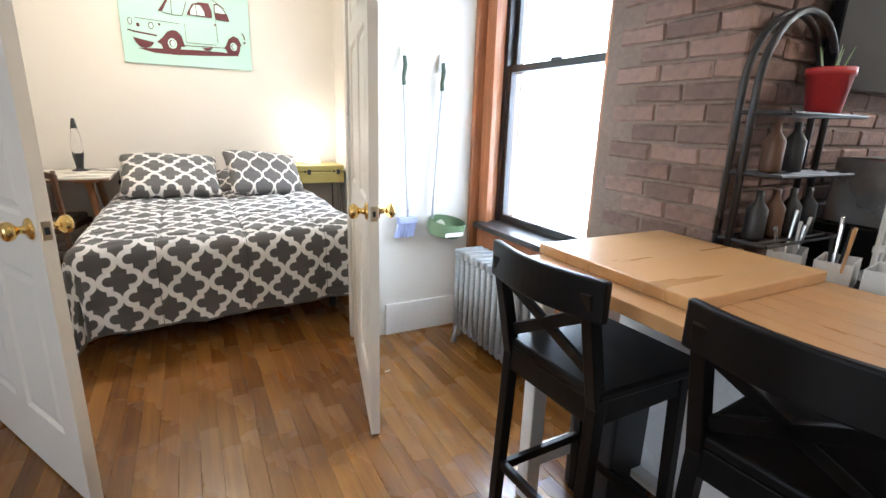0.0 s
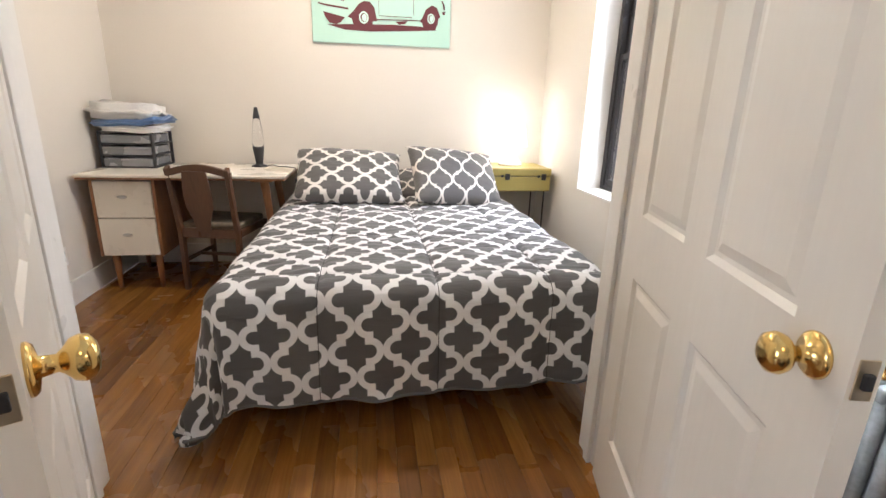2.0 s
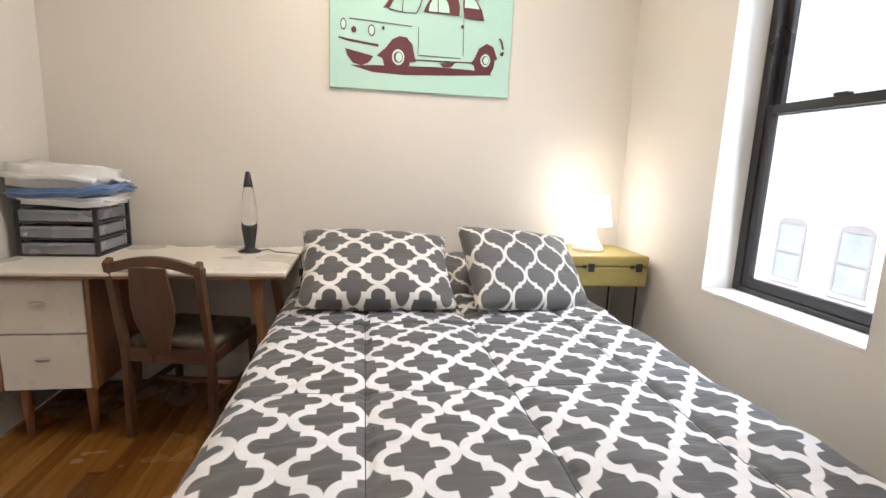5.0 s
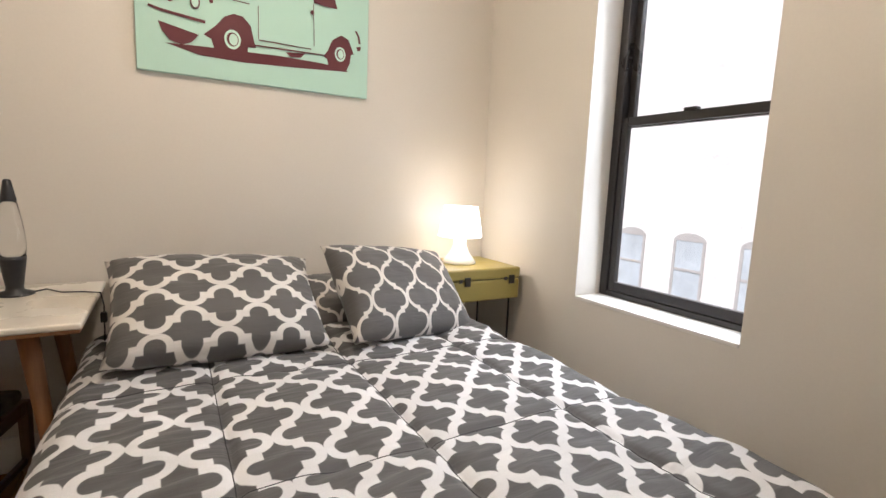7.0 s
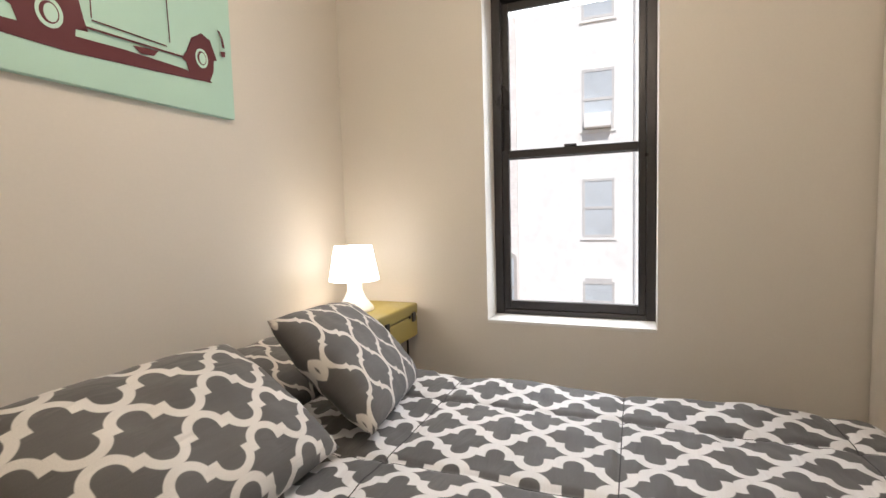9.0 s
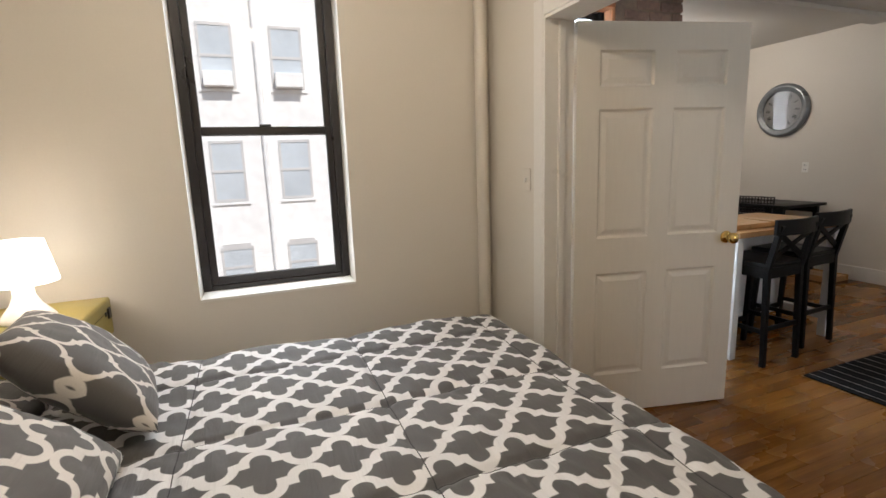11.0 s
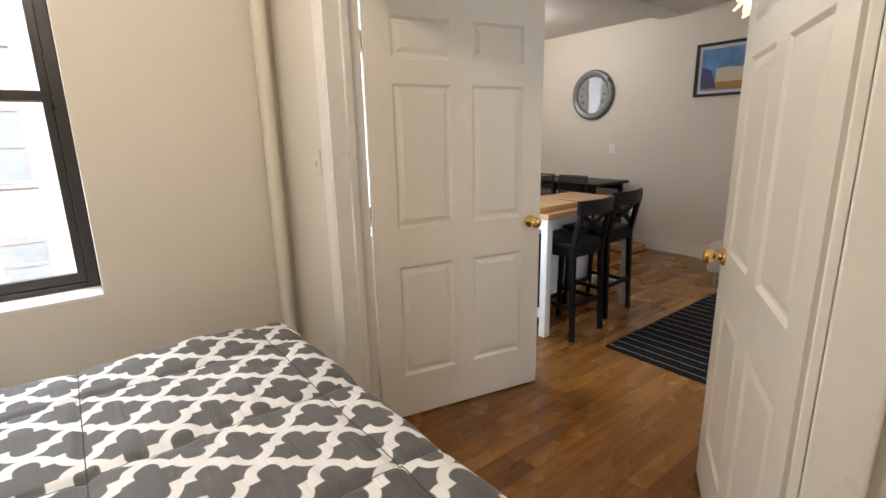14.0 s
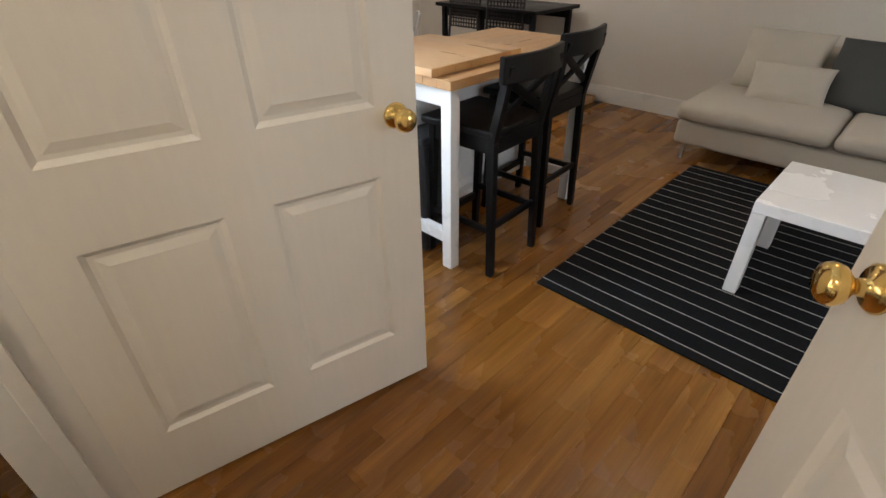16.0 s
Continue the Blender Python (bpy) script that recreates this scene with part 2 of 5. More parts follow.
LAMINATE = surface("cream_laminate", (0.76, 0.71, 0.62), 0.28, vary=0.015, grain=40, bump=0.02)
CHAIRWOOD = surface("dark_brown_wood", (0.105, 0.05, 0.026), 0.36, vary=0.3, grain=30, bump=0.08, dist=0.001, stretch=(3, 3, 0.4))
STEEL = surface("brushed_steel", (0.55, 0.54, 0.52), 0.3, 1.0, vary=0.1)
BLACKPLASTIC = surface("black_plastic", (0.02, 0.02, 0.022), 0.4, vary=0.15, bump=0.04)
SCREEN = surface("dark_screen", (0.008, 0.008, 0.009), 0.12, vary=0.05, bump=0.0, spec=0.12, rough_vary=0.02)
THREAD = surface("charcoal_thread", (0.03, 0.03, 0.03), 0.8, vary=0.1)
SMOKEPLASTIC = surface("clear_grey_plastic", (0.36, 0.37, 0.39), 0.25, vary=0.15, grain=12, bump=0.04, trans=0.35)
TOWELWHITE = surface("white_terry", (0.80, 0.79, 0.77), 0.95, vary=0.06, grain=220, blotch=8, bump=0.9, dist=0.004, sheen=0.3)
TOWELBLUE = surface("blue_terry", (0.13, 0.22, 0.42), 0.95, vary=0.35, grain=160, blotch=14, bump=0.9, dist=0.004, sheen=0.3)
YELLOW = surface("mustard_vinyl", (0.34, 0.275, 0.075), 0.42, vary=0.14, grain=140, blotch=5, bump=0.25, dist=0.001)
SHADE = glowing("lit_lamp_shade", (1.0, 0.92, 0.82), 6.0)
LAMPWHITE = surface("white_ceramic", (0.85, 0.83, 0.8), 0.2, vary=0.02, bump=0.01)
MINT = surface("mint_canvas", (0.46, 0.69, 0.595), 0.75, vary=0.04, grain=400, blotch=2, bump=0.3, dist=0.0006)
MINTPALE = surface("pale_mint_ink", (0.55, 0.78, 0.68), 0.75, vary=0.03, grain=400, bump=0.2, dist=0.0006)
MAROON = surface("maroon_ink", (0.115, 0.028, 0.034), 0.75, vary=0.06, grain=400, bump=0.2, dist=0.0006)
COMFORTER = trellis("comforter_cloth", (0.575, 0.583), (0.2094, 0.0193), (-0.0066, 0.2153), (0.088, 0.084, 0.082), (0.75, 0.742, 0.74))
SHAM = trellis("pillow_cloth", (0.02, 0.0), (0.228, 0.0), (0.0, 0.188), (0.105, 0.099, 0.094), (0.74, 0.71, 0.67), band=0.108, turned=True)
SHAMFINE = trellis("pillow_cloth_fine", (0.05, 0.02), (0.185, 0.0), (0.0, 0.235), (0.10, 0.094, 0.09), (0.70, 0.66, 0.61), band=0.075, hook=0.05)
SHEET = surface("grey_hem", (0.10, 0.098, 0.096), 0.85, vary=0.1, grain=200, bump=0.2, dist=0.001)
MATTRESS = surface("white_ticking", (0.72, 0.71, 0.69), 0.9, vary=0.04, grain=200, bump=0.3)
CARBONSEAT = surface("patterned_seat_cloth", (0.13, 0.105, 0.07), 0.8, vary=0.9, grain=16, blotch=9, bump=0.3)
RADIATOR = surface("chipped_silver_paint", (0.25, 0.25, 0.247), 0.42, 0.15, vary=0.3, grain=60, blotch=9, bump=0.4, dist=0.003)
PINELIGHT = surface("light_knotty_pine", (0.46, 0.215, 0.10), 0.4, vary=0.4, grain=12, blotch=6, bump=0.1, dist=0.001, stretch=(6, 6, 0.5))
PINE = surface("stained_pine", (0.33, 0.125, 0.05), 0.4, vary=0.4, grain=14, blotch=5, bump=0.1, dist=0.001, stretch=(6, 6, 0.4))
BRICK = surface("old_brick", (0.20, 0.125, 0.098), 0.85, vary=0.33, grain=30, blotch=12, bump=0.8, dist=0.006, per_object=0.9)
BRICKSTUFF = surface("old_brick_far", (0.20, 0.125, 0.098), 0.85, vary=0.33, grain=30, blotch=12, bump=0.8, dist=0.006, per_island=0.9)
MORTAR = surface("old_mortar", (0.20, 0.145, 0.112), 0.95, vary=0.25, grain=50, bump=0.7, dist=0.005)
BROOMGREY = surface("grey_metal_tube", (0.42, 0.42, 0.43), 0.35, 0.8, vary=0.1)
BROOMBLUE = surface("lilac_bristles", (0.35, 0.38, 0.58), 0.8, vary=0.25, grain=180, bump=0.8, dist=0.004, stretch=(1, 1, 0.1))
GREENPLASTIC = surface("green_plastic", (0.14, 0.20, 0.11), 0.35, vary=0.15, bump=0.04)
GREENDARK = surface("dark_green_grip", (0.035, 0.055, 0.03), 0.5)
RUG = striped("striped_rug", (0.005, 0.0053, 0.0065), (0.42, 0.41, 0.39), 0.092, 0.0055)
SOFA = surface("beige_upholstery", (0.47, 0.42, 0.35), 0.9, vary=0.08, grain=260, blotch=4, bump=0.5, dist=0.002, sheen=0.2)
CUSHIONDARK = surface("charcoal_cushion", (0.055, 0.06, 0.06), 0.9, vary=0.15, grain=200, bump=0.5, dist=0.002)
CUSHIONPALE = surface("pale_cushion", (0.55, 0.50, 0.42), 0.9, vary=0.06, grain=220, bump=0.5, dist=0.002)
WHITELACQ = surface("white_lacquer", (0.80, 0.80, 0.80), 0.3, vary=0.02, bump=0.02)
CLOCKRIM = surface("aged_silver_rim", (0.21, 0.22, 0.23), 0.35, 0.6, vary=0.3, grain=30, bump=0.2)
CLOCKFACE = surface("grey_clock_face", (0.46, 0.45, 0.45), 0.5, vary=0.1)
INK = surface("dark_ink", (0.03, 0.03, 0.03), 0.6)
PICFRAME = surface("dark_picture_frame", (0.02, 0.017, 0.015), 0.35)
PICMAT = surface("picture_mat", (0.55, 0.55, 0.56), 0.7)
PICSKY = surface("painted_sky", (0.10, 0.24, 0.48), 0.7, vary=0.5, grain=9, blotch=4)
PICHOUSE = surface("painted_house", (0.56, 0.50, 0.38), 0.7, vary=0.15)
PICOCHRE = surface("painted_ochre", (0.38, 0.20, 0.05), 0.7, vary=0.2)
PICDARK = surface("painted_indigo", (0.06, 0.06, 0.16), 0.7, vary=0.2)
SWITCH = surface("ivory_plastic", (0.84, 0.82, 0.77), 0.35, vary=0.02, bump=0.0)
MIRROR = surface("mirror_silver", (0.9, 0.9, 0.9), 0.02, 1.0, vary=0.0, bump=0.0, rough_vary=0.0)
CLEARGLASS = glass("clear_liquid_glass", (0.95, 0.95, 0.95))
PETAL = glowing("lit_petal", (1.0, 0.80, 0.50), 1.1)
REDPOT = surface("red_glaze", (0.52, 0.045, 0.05), 0.35, vary=0.1)
LEAF = surface("leaf_green", (0.10, 0.17, 0.03), 0.5, vary=0.3)
# Outside colours are lifted towards white, standing in for overexposure.
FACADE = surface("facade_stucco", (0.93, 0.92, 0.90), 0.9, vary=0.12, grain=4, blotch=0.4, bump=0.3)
FACADEBRICK = surface("glare_bleached_brick", (0.90, 0.85, 0.82), 0.9, vary=0.2, grain=9, blotch=0.5, bump=0.4, stretch=(1, 1, 3))
FACADEPALED = surface("glare_paled_frame", (0.50, 0.47, 0.45), 0.6)
FACADETRIM = surface("glare_paled_facade_frame", (0.62, 0.61, 0.60), 0.6)
FACADEGLASS = surface("glare_paled_facade_glass", (0.58, 0.63, 0.67), 0.2, vary=0.25, blotch=1.0)

# ---- mesh tools ----


def part(name, bm, material, parent=None, label="", smooth=False):
    """Links a bmesh as one mesh object, under a thing or a part when given."""
    me = bpy.data.meshes.new(name)
    bmesh.ops.recalc_face_normals(bm, faces=bm.faces)
    bm.to_mesh(me)
    bm.free()
    me.materials.append(material)
    if smooth:
        me.shade_smooth()
    ob = new(name, me)
    if parent is not None:
        ob.parent = parent
    if label:
        ob["label"] = label
    return ob


def thing(name, label, category, at=(0, 0, 0), turn=0.0, group="", kind=""):
    ob = new(name)
    ob.matrix_basis = pose(*at, 0, 0, turn)
    return tagged(ob, label, category, group, kind)


def box(x0, x1, y0, y1, z0, z1, bevel=0.0, seg=2, bm=None, m=None):
    own = bm is None
    b2 = bmesh.new()
    bmesh.ops.create_cube(b2, size=1.0)
    bmesh.ops.scale(b2, vec=(x1 - x0, y1 - y0, z1 - z0), verts=b2.verts)
    bmesh.ops.translate(b2, vec=((x0 + x1) / 2, (y0 + y1) / 2, (z0 + z1) / 2), verts=b2.verts)
    if bevel:
        bmesh.ops.bevel(b2, geom=b2.edges[:], offset=bevel, segments=seg, affect="EDGES", profile=0.5)
    if m is not None:
        bmesh.ops.transform(b2, matrix=m, verts=b2.verts)
    if own:
        return b2
    return merge(bm, b2)


def merge(bm, b2):
    me = bpy.data.meshes.new("tmp")
    b2.to_mesh(me)
    b2.free()
    bm.from_mesh(me)
    bpy.data.meshes.remove(me)
    return bm


def lathe(profile, steps=28, m=None):
    """A turned body from a profile of (radius, height)."""
    bm = bmesh.new()
    rings = []
    for r, z in profile:
        rings.append([bm.verts.new((max(r, 1e-4) * math.cos(2 * math.pi * k / steps), max(r, 1e-4) * math.sin(2 * math.pi * k / steps), z)) for k in range(steps)])
    for a, b in zip(rings, rings[1:]):
        for k in range(steps):
            bm.faces.new((a[k], a[(k + 1) % steps], b[(k + 1) % steps], b[k]))
    bm.faces.new(rings[0][::-1])
    bm.faces.new(rings[-1])
    if m is not None:
        bmesh.ops.transform(bm, matrix=m, verts=bm.verts)
    return bm


def tube(points, radius, steps=8):
    """A round bar through the points; radius may be one value or one a point."""
    pts = [Vector(p) for p in points]
    rad = radius if isinstance(radius, (list, tuple)) else [radius] * len(pts)
    bm = bmesh.new()
    rings = []
    side = None
    for k, p in enumerate(pts):
        d = (pts[min(k + 1, len(pts) - 1)] - pts[max(k - 1, 0)]).normalized()
        ref = Vector((0, 0, 1)) if abs(d.z) < 0.9 else Vector((1, 0, 0))
        u = d.cross(ref).normalized() if side is None else (side - d * side.dot(d)).normalized()
        side = u
        w = d.cross(u)
        rings.append([bm.verts.new(p + rad[k] * (math.cos(2 * math.pi * j / steps) * u + math.sin(2 * math.pi * j / steps) * w)) for j in range(steps)])
    for a, b in zip(rings, rings[1:]):
        for j in range(steps):
            bm.faces.new((a[j], a[(j + 1) % steps], b[(j + 1) % steps], b[j]))
    bm.faces.new(rings[0][::-1])
    bm.faces.new(rings[-1])
    return bm


def beam(p, q, w, d, bevel=0.003, taper=1.0):
    """A straight squared bar from p to q, w by d across, its end taper times as thick."""
    p, q = Vector(p), Vector(q)
    ax = (q - p)
    n = ax.length
    ax.normalize()
    ref = Vector((0, 1, 0)) if abs(ax.y) < 0.9 else Vector((1, 0, 0))
    u = ref.cross(ax).normalized()
    v = ax.cross(u)
    bm = box(-w / 2, w / 2, -d / 2, d / 2, 0, n, 0)
    for vert in bm.verts:
        if vert.co.z > n / 2:
            vert.co.x *= taper
            vert.co.y *= taper
    if bevel:
        bmesh.ops.bevel(bm, geom=bm.edges[:], offset=bevel, segments=2, affect="EDGES", profile=0.5)
    rot = Matrix((u, v, ax)).transposed().to_4x4()
    bmesh.ops.transform(bm, matrix=Matrix.Translation(p) @ rot, verts=bm.verts)
    return bm


def prism(outline, depth, m=None, bevel=0.0):
    """A flat outline (x, y) given a thickness along +z."""
    bm = bmesh.new()
    face = bm.faces.new([bm.verts.new((x, y, 0)) for x, y in outline])
    out = bmesh.ops.extrude_face_region(bm, geom=[face])
    bmesh.ops.translate(bm, vec=(0, 0, depth), verts=[e for e in out["geom"] if isinstance(e, bmesh.types.BMVert)])
    if bevel:
        bmesh.ops.bevel(bm, geom=bm.edges[:], offset=bevel, segments=2, affect="EDGES", profile=0.5)
    if m is not None:
        bmesh.ops.transform(bm, matrix=m, verts=bm.verts)
    return bm


def ellipse(cx, cy, rx, ry, n=28, a0=0.0, a1=360.0):
    return [(cx + rx * math.cos(radians(a0 + (a1 - a0) * k / n)), cy + ry * math.sin(radians(a0 + (a1 - a0) * k / n))) for k in range(n + (a1 - a0 < 359))]


def setting(name, bm, material, label=""):
    return tagged(part(name, bm, material), label, kind="structure")


def wall_with_hole(name, axis, lo, hi, at0, at1, z1, hole, material, label, z0=0.0):
    """A thick wall along axis ('x' or 'y') from lo to hi, with one opening (a0, a1, z0, z1) through it."""
    bm = bmesh.new()
    a0, a1, h0, h1 = hole

    def piece(u0, u1, w0, w1):
        if u1 - u0 < 1e-4 or w1 - w0 < 1e-4:
            return
        if axis == "x":
            box(u0, u1, at0, at1, w0, w1, bm=bm)
        else:
            box(at0, at1, u0, u1, w0, w1, bm=bm)
    piece(lo, a0, z0, z1)
    piece(a1, hi, z0, z1)
    piece(a0, a1, z0, h0)
    piece(a0, a1, h1, z1)
    bmesh.ops.remove_doubles(bm, verts=bm.verts, dist=1e-5)
    return setting(name, bm, material, label)

# ---- the large structure ----
H = 2.65
NORTH, WEST, EAST = 2.61, -1.87, 1.40
LIV_E, LIV_S, LIV_W, FAR_E = 1.60, -4.45, -4.0, 4.3
NICHE = -1.57
DOOR_W, DOOR_E, DOOR_H = -0.925, 0.80, 2.05
WIN = (0.99, 1.78, 0.752, 2.43)
WIN2 = (-0.97, -0.03, 0.66, 2.45)

setting("wall_north", box(WEST - 0.15, EAST + 0.27, NORTH, NORTH + 0.15, 0, H), WALL, "warm white plaster wall behind the bed")
setting("wall_west", box(WEST - 0.15, WEST, 0.13, NORTH, 0, H), WALL, "warm white plaster wall beside the desk")
wall_with_hole("wall_partition", "x", LIV_W, LIV_E, 0.0, 0.13, H, (DOOR_W, DOOR_E, 0, DOOR_H), WALL, "white plaster wall with a double doorway")
wall_with_hole("wall_east", "y", 0.13, NORTH, EAST, EAST + 0.27, H, WIN, WALL, "warm white plaster wall with a deep window opening")
wall_with_hole("wall_brick_window", "y", NICHE + 0.012, 0.0, LIV_E + 0.012, LIV_E + 0.32, H, WIN2, MORTAR, "exposed old brick wall with a window")
setting("wall_brick_niche", box(LIV_E + 0.32, FAR_E, NICHE + 0.012, NICHE + 0.2, 0, H), MORTAR, "exposed dark brick wall of the niche")
WIN4 = (-2.30, -1.66, 1.0, 2.42)
wall_with_hole("wall_far_east", "y", LIV_S, NICHE + 0.012, FAR_E, FAR_E + 0.15, H, WIN4, WALL, "plain wall with the kitchen window")
setting("wall_south", box(LIV_W, FAR_E + 0.15, LIV_S - 0.15, LIV_S, 0, H), WALL, "warm white plaster wall with a clock")
wall_with_hole("wall_living_west", "y", LIV_S, 0.0, LIV_W - 0.2, LIV_W, H, (-3.2, -2.0, 0.75, 2.25), WALL, "plain wall with the assumed street window")
setting("ceiling_bedroom", box(WEST - 0.15, EAST + 0.27, 0.0, NORTH + 0.15, H, H + 0.1), CEIL, "white painted bedroom ceiling")
cm = box(LIV_W - 0.2, LIV_E + 0.32, LIV_S - 0.15, 0.0, H, H + 0.1)
box(LIV_E + 0.32, FAR_E + 0.15, LIV_S - 0.15, NICHE + 0.2, H, H + 0.1, bm=cm)
setting("ceiling_living", cm, CEIL, "white painted living room ceiling")
setting("ceiling_beam", box(1.72, 1.93, LIV_S, NICHE, H - 0.045, H + 0.002, 0.01), CEIL, "boxed beam under the ceiling")
subfloor = box(LIV_W, FAR_E, LIV_S, NICHE, -0.12, -0.012)
box(LIV_W, LIV_E, NICHE, 0.06, -0.12, -0.012, bm=subfloor)
box(WEST, EAST, 0.06, NORTH, -0.12, -0.012, bm=subfloor)
setting("floor", subfloor, SUBFLOOR, "oak strip floor in honey brown")


def baseboard(name, x0, x1, y0, y1, h=0.155):
    bm = box(x0, x1, y0, y1, 0, h, 0.004)
    return setting(name, bm, WHITE, "white painted baseboard")


baseboard("baseboard", WEST, EAST, NORTH - 0.016, NORTH)
baseboard("baseboard", WEST, WEST + 0.016, 0.146, NORTH - 0.016)
baseboard("baseboard", EAST - 0.016, EAST, 0.146, NORTH - 0.016)
baseboard("baseboard", WEST, DOOR_W - 0.09, 0.13, 0.146)
baseboard("baseboard", DOOR_E + 0.09, EAST, 0.13, 0.146)
baseboard("baseboard", DOOR_E + 0.17, LIV_E, -0.016, 0.0, 0.20)
baseboard("baseboard", LIV_W, DOOR_W - 0.12, -0.016, 0.0)
baseboard("baseboard", LIV_W, FAR_E, LIV_S, LIV_S + 0.016, 0.15)


def casing(y0, y1, name):
    """Jamb trim round the double doorway on one face of the wall."""
    t = thing(name, "white painted door casing", "door casing", kind="structure")
    for x0, x1, z0, z1 in ((DOOR_W - 0.085, DOOR_W - 0.004, 0, DOOR_H + 0.085), (DOOR_E + 0.004, DOOR_E + 0.085, 0, DOOR_H + 0.085),
                           (DOOR_W - 0.002, DOOR_E + 0.002, DOOR_H + 0.004, DOOR_H + 0.085)):
        part("trim", box(x0, x1, y0, y1, z0, z1, 0.005), WHITE, t)
    return t


casing(0.13, 0.15, "trim")
casing(-0.02, 0.0, "trim")
jl = thing("door_jamb", "white painted double door jamb", "door jamb", kind="structure")
for x0, x1, z0, z1 in ((DOOR_W - 0.003, DOOR_W + 0.012, 0, DOOR_H), (DOOR_E - 0.012, DOOR_E + 0.003, 0, DOOR_H), (DOOR_W + 0.012, DOOR_E - 0.012, DOOR_H - 0.012, DOOR_H + 0.003)):
    part("jamb", box(x0, x1, -0.018, 0.148, z0, z1, 0.002), WHITE, jl)
for x0, x1, z0, z1 in ((DOOR_W + 0.012, DOOR_W + 0.03, 0, DOOR_H - 0.014), (DOOR_E - 0.03, DOOR_E - 0.012, 0, DOOR_H - 0.014)):
    part("stop", box(x0, x1, 0.04, 0.075, z0, z1, 0.003), WHITE, jl)

# the corner pipe chase beside the window wall
setting("trim_corner_pipe", lathe([(0.035, 0.0), (0.035, H)], 20, pose(EAST - 0.045, 0.205, 0)), WALL, "painted riser pipe in the corner")


def door_leaf(name, hinge, turn, flip, label, W=0.92):
    """A six-panel leaf; local x runs from hinge to free edge, +y is the bedroom face when shut."""
    T, Z0, Z1 = 0.036, 0.012, 2.035
    xs = [0, 0.118, W / 2 - 0.055, W / 2 + 0.055, W - 0.118, W]
    zs = [Z0, 0.235, 0.80, 0.985, 1.63, 1.735, 1.905, Z1]
    bm = bmesh.new()
    for side in (-1, 1):
        y = side * T / 2
        grid = [[bm.verts.new((x, y, z)) for z in zs] for x in xs]
        panels = []
        for i in range(5):
            for j in range(7):
                f = bm.faces.new((grid[i][j], grid[i + 1][j], grid[i + 1][j + 1], grid[i][j + 1]))
                if i in (1, 3) and j in (1, 3, 5):
                    panels.append(f)
        bm.normal_update()
        for f in panels:
            sgn = 1 if f.normal.y * side > 0 else -1
            if sgn < 0:
                f.normal_flip()
            bmesh.ops.inset_region(bm, faces=[f], thickness=0.012, depth=-0.009, use_even_offset=True)
            bmesh.ops.inset_region(bm, faces=[f], thickness=0.010, depth=0.0, use_even_offset=True)
            bmesh.ops.inset_region(bm, faces=[f], thickness=0.022, depth=0.006, use_even_offset=True)
        rim = [grid[i][0] for i in range(6)] + [grid[5][j] for j in range(1, 8)] + [grid[i][7] for i in range(4, -1, -1)] + [grid[0][j] for j in range(6, 0, -1)]
        if side < 0:
            first = rim
    for k in range(len(rim)):
        bm.faces.new((first[k], first[(k + 1) % len(rim)], rim[(k + 1) % len(rim)], rim[k]))
    t = thing(name, label, "door", (hinge[0], hinge[1], 0), turn, kind="structure")
    mirror = Matrix.Diagonal((1, -1, 1, 1)) if flip else Matrix()
    bmesh.ops.transform(bm, matrix=mirror, verts=bm.verts)
    slab = part("panelled_leaf", bm, DOORPAINT, t)
    prof = [(0.033, 0), (0.033, 0.004), (0.028, 0.009), (0.013, 0.012), (0.011, 0.028), (0.016, 0.034), (0.026, 0.042), (0.0295, 0.052), (0.027, 0.062), (0.017, 0.069), (0.004, 0.071)]
    for s in (-1, 1):
        k = part("knob", lathe(prof, 28, pose(W - 0.062, s * T / 2, 0.955, -90 * s, 0, 0)), BRASS, t, "polished brass door knob", True)
    part("latch_plate", box(W - 0.001, W + 0.002, -0.012, 0.012, 0.927, 0.983, 0.001), BRASSDULL, t, "dull metal latch plate")
    part("latch_bolt", box(W + 0.001, W + 0.009, -0.006, 0.006, 0.944, 0.966, 0.002), BLACKPLASTIC, t)
    for z in (0.22, 1.05, 1.80):
        h = part("hinge", lathe([(0.007, z - 0.045), (0.007, z + 0.045)], 12, pose(-0.006, (-1 if not flip else 1) * (T / 2 + 0.002), 0)), BRASSDULL, t)
    return t


# leaves swing into the living room
LEAF_E, LEAF_W = 12.8, 30.3
door_leaf("door_1", (DOOR_E - 0.016, -0.022), 270 - LEAF_E, True, "white six-panel door leaf standing open with brass knobs")
door_leaf("door_2", (DOOR_W + 0.045, -0.03), 270 + LEAF_W, False, "white six-panel door leaf half open with brass knobs", 0.965)


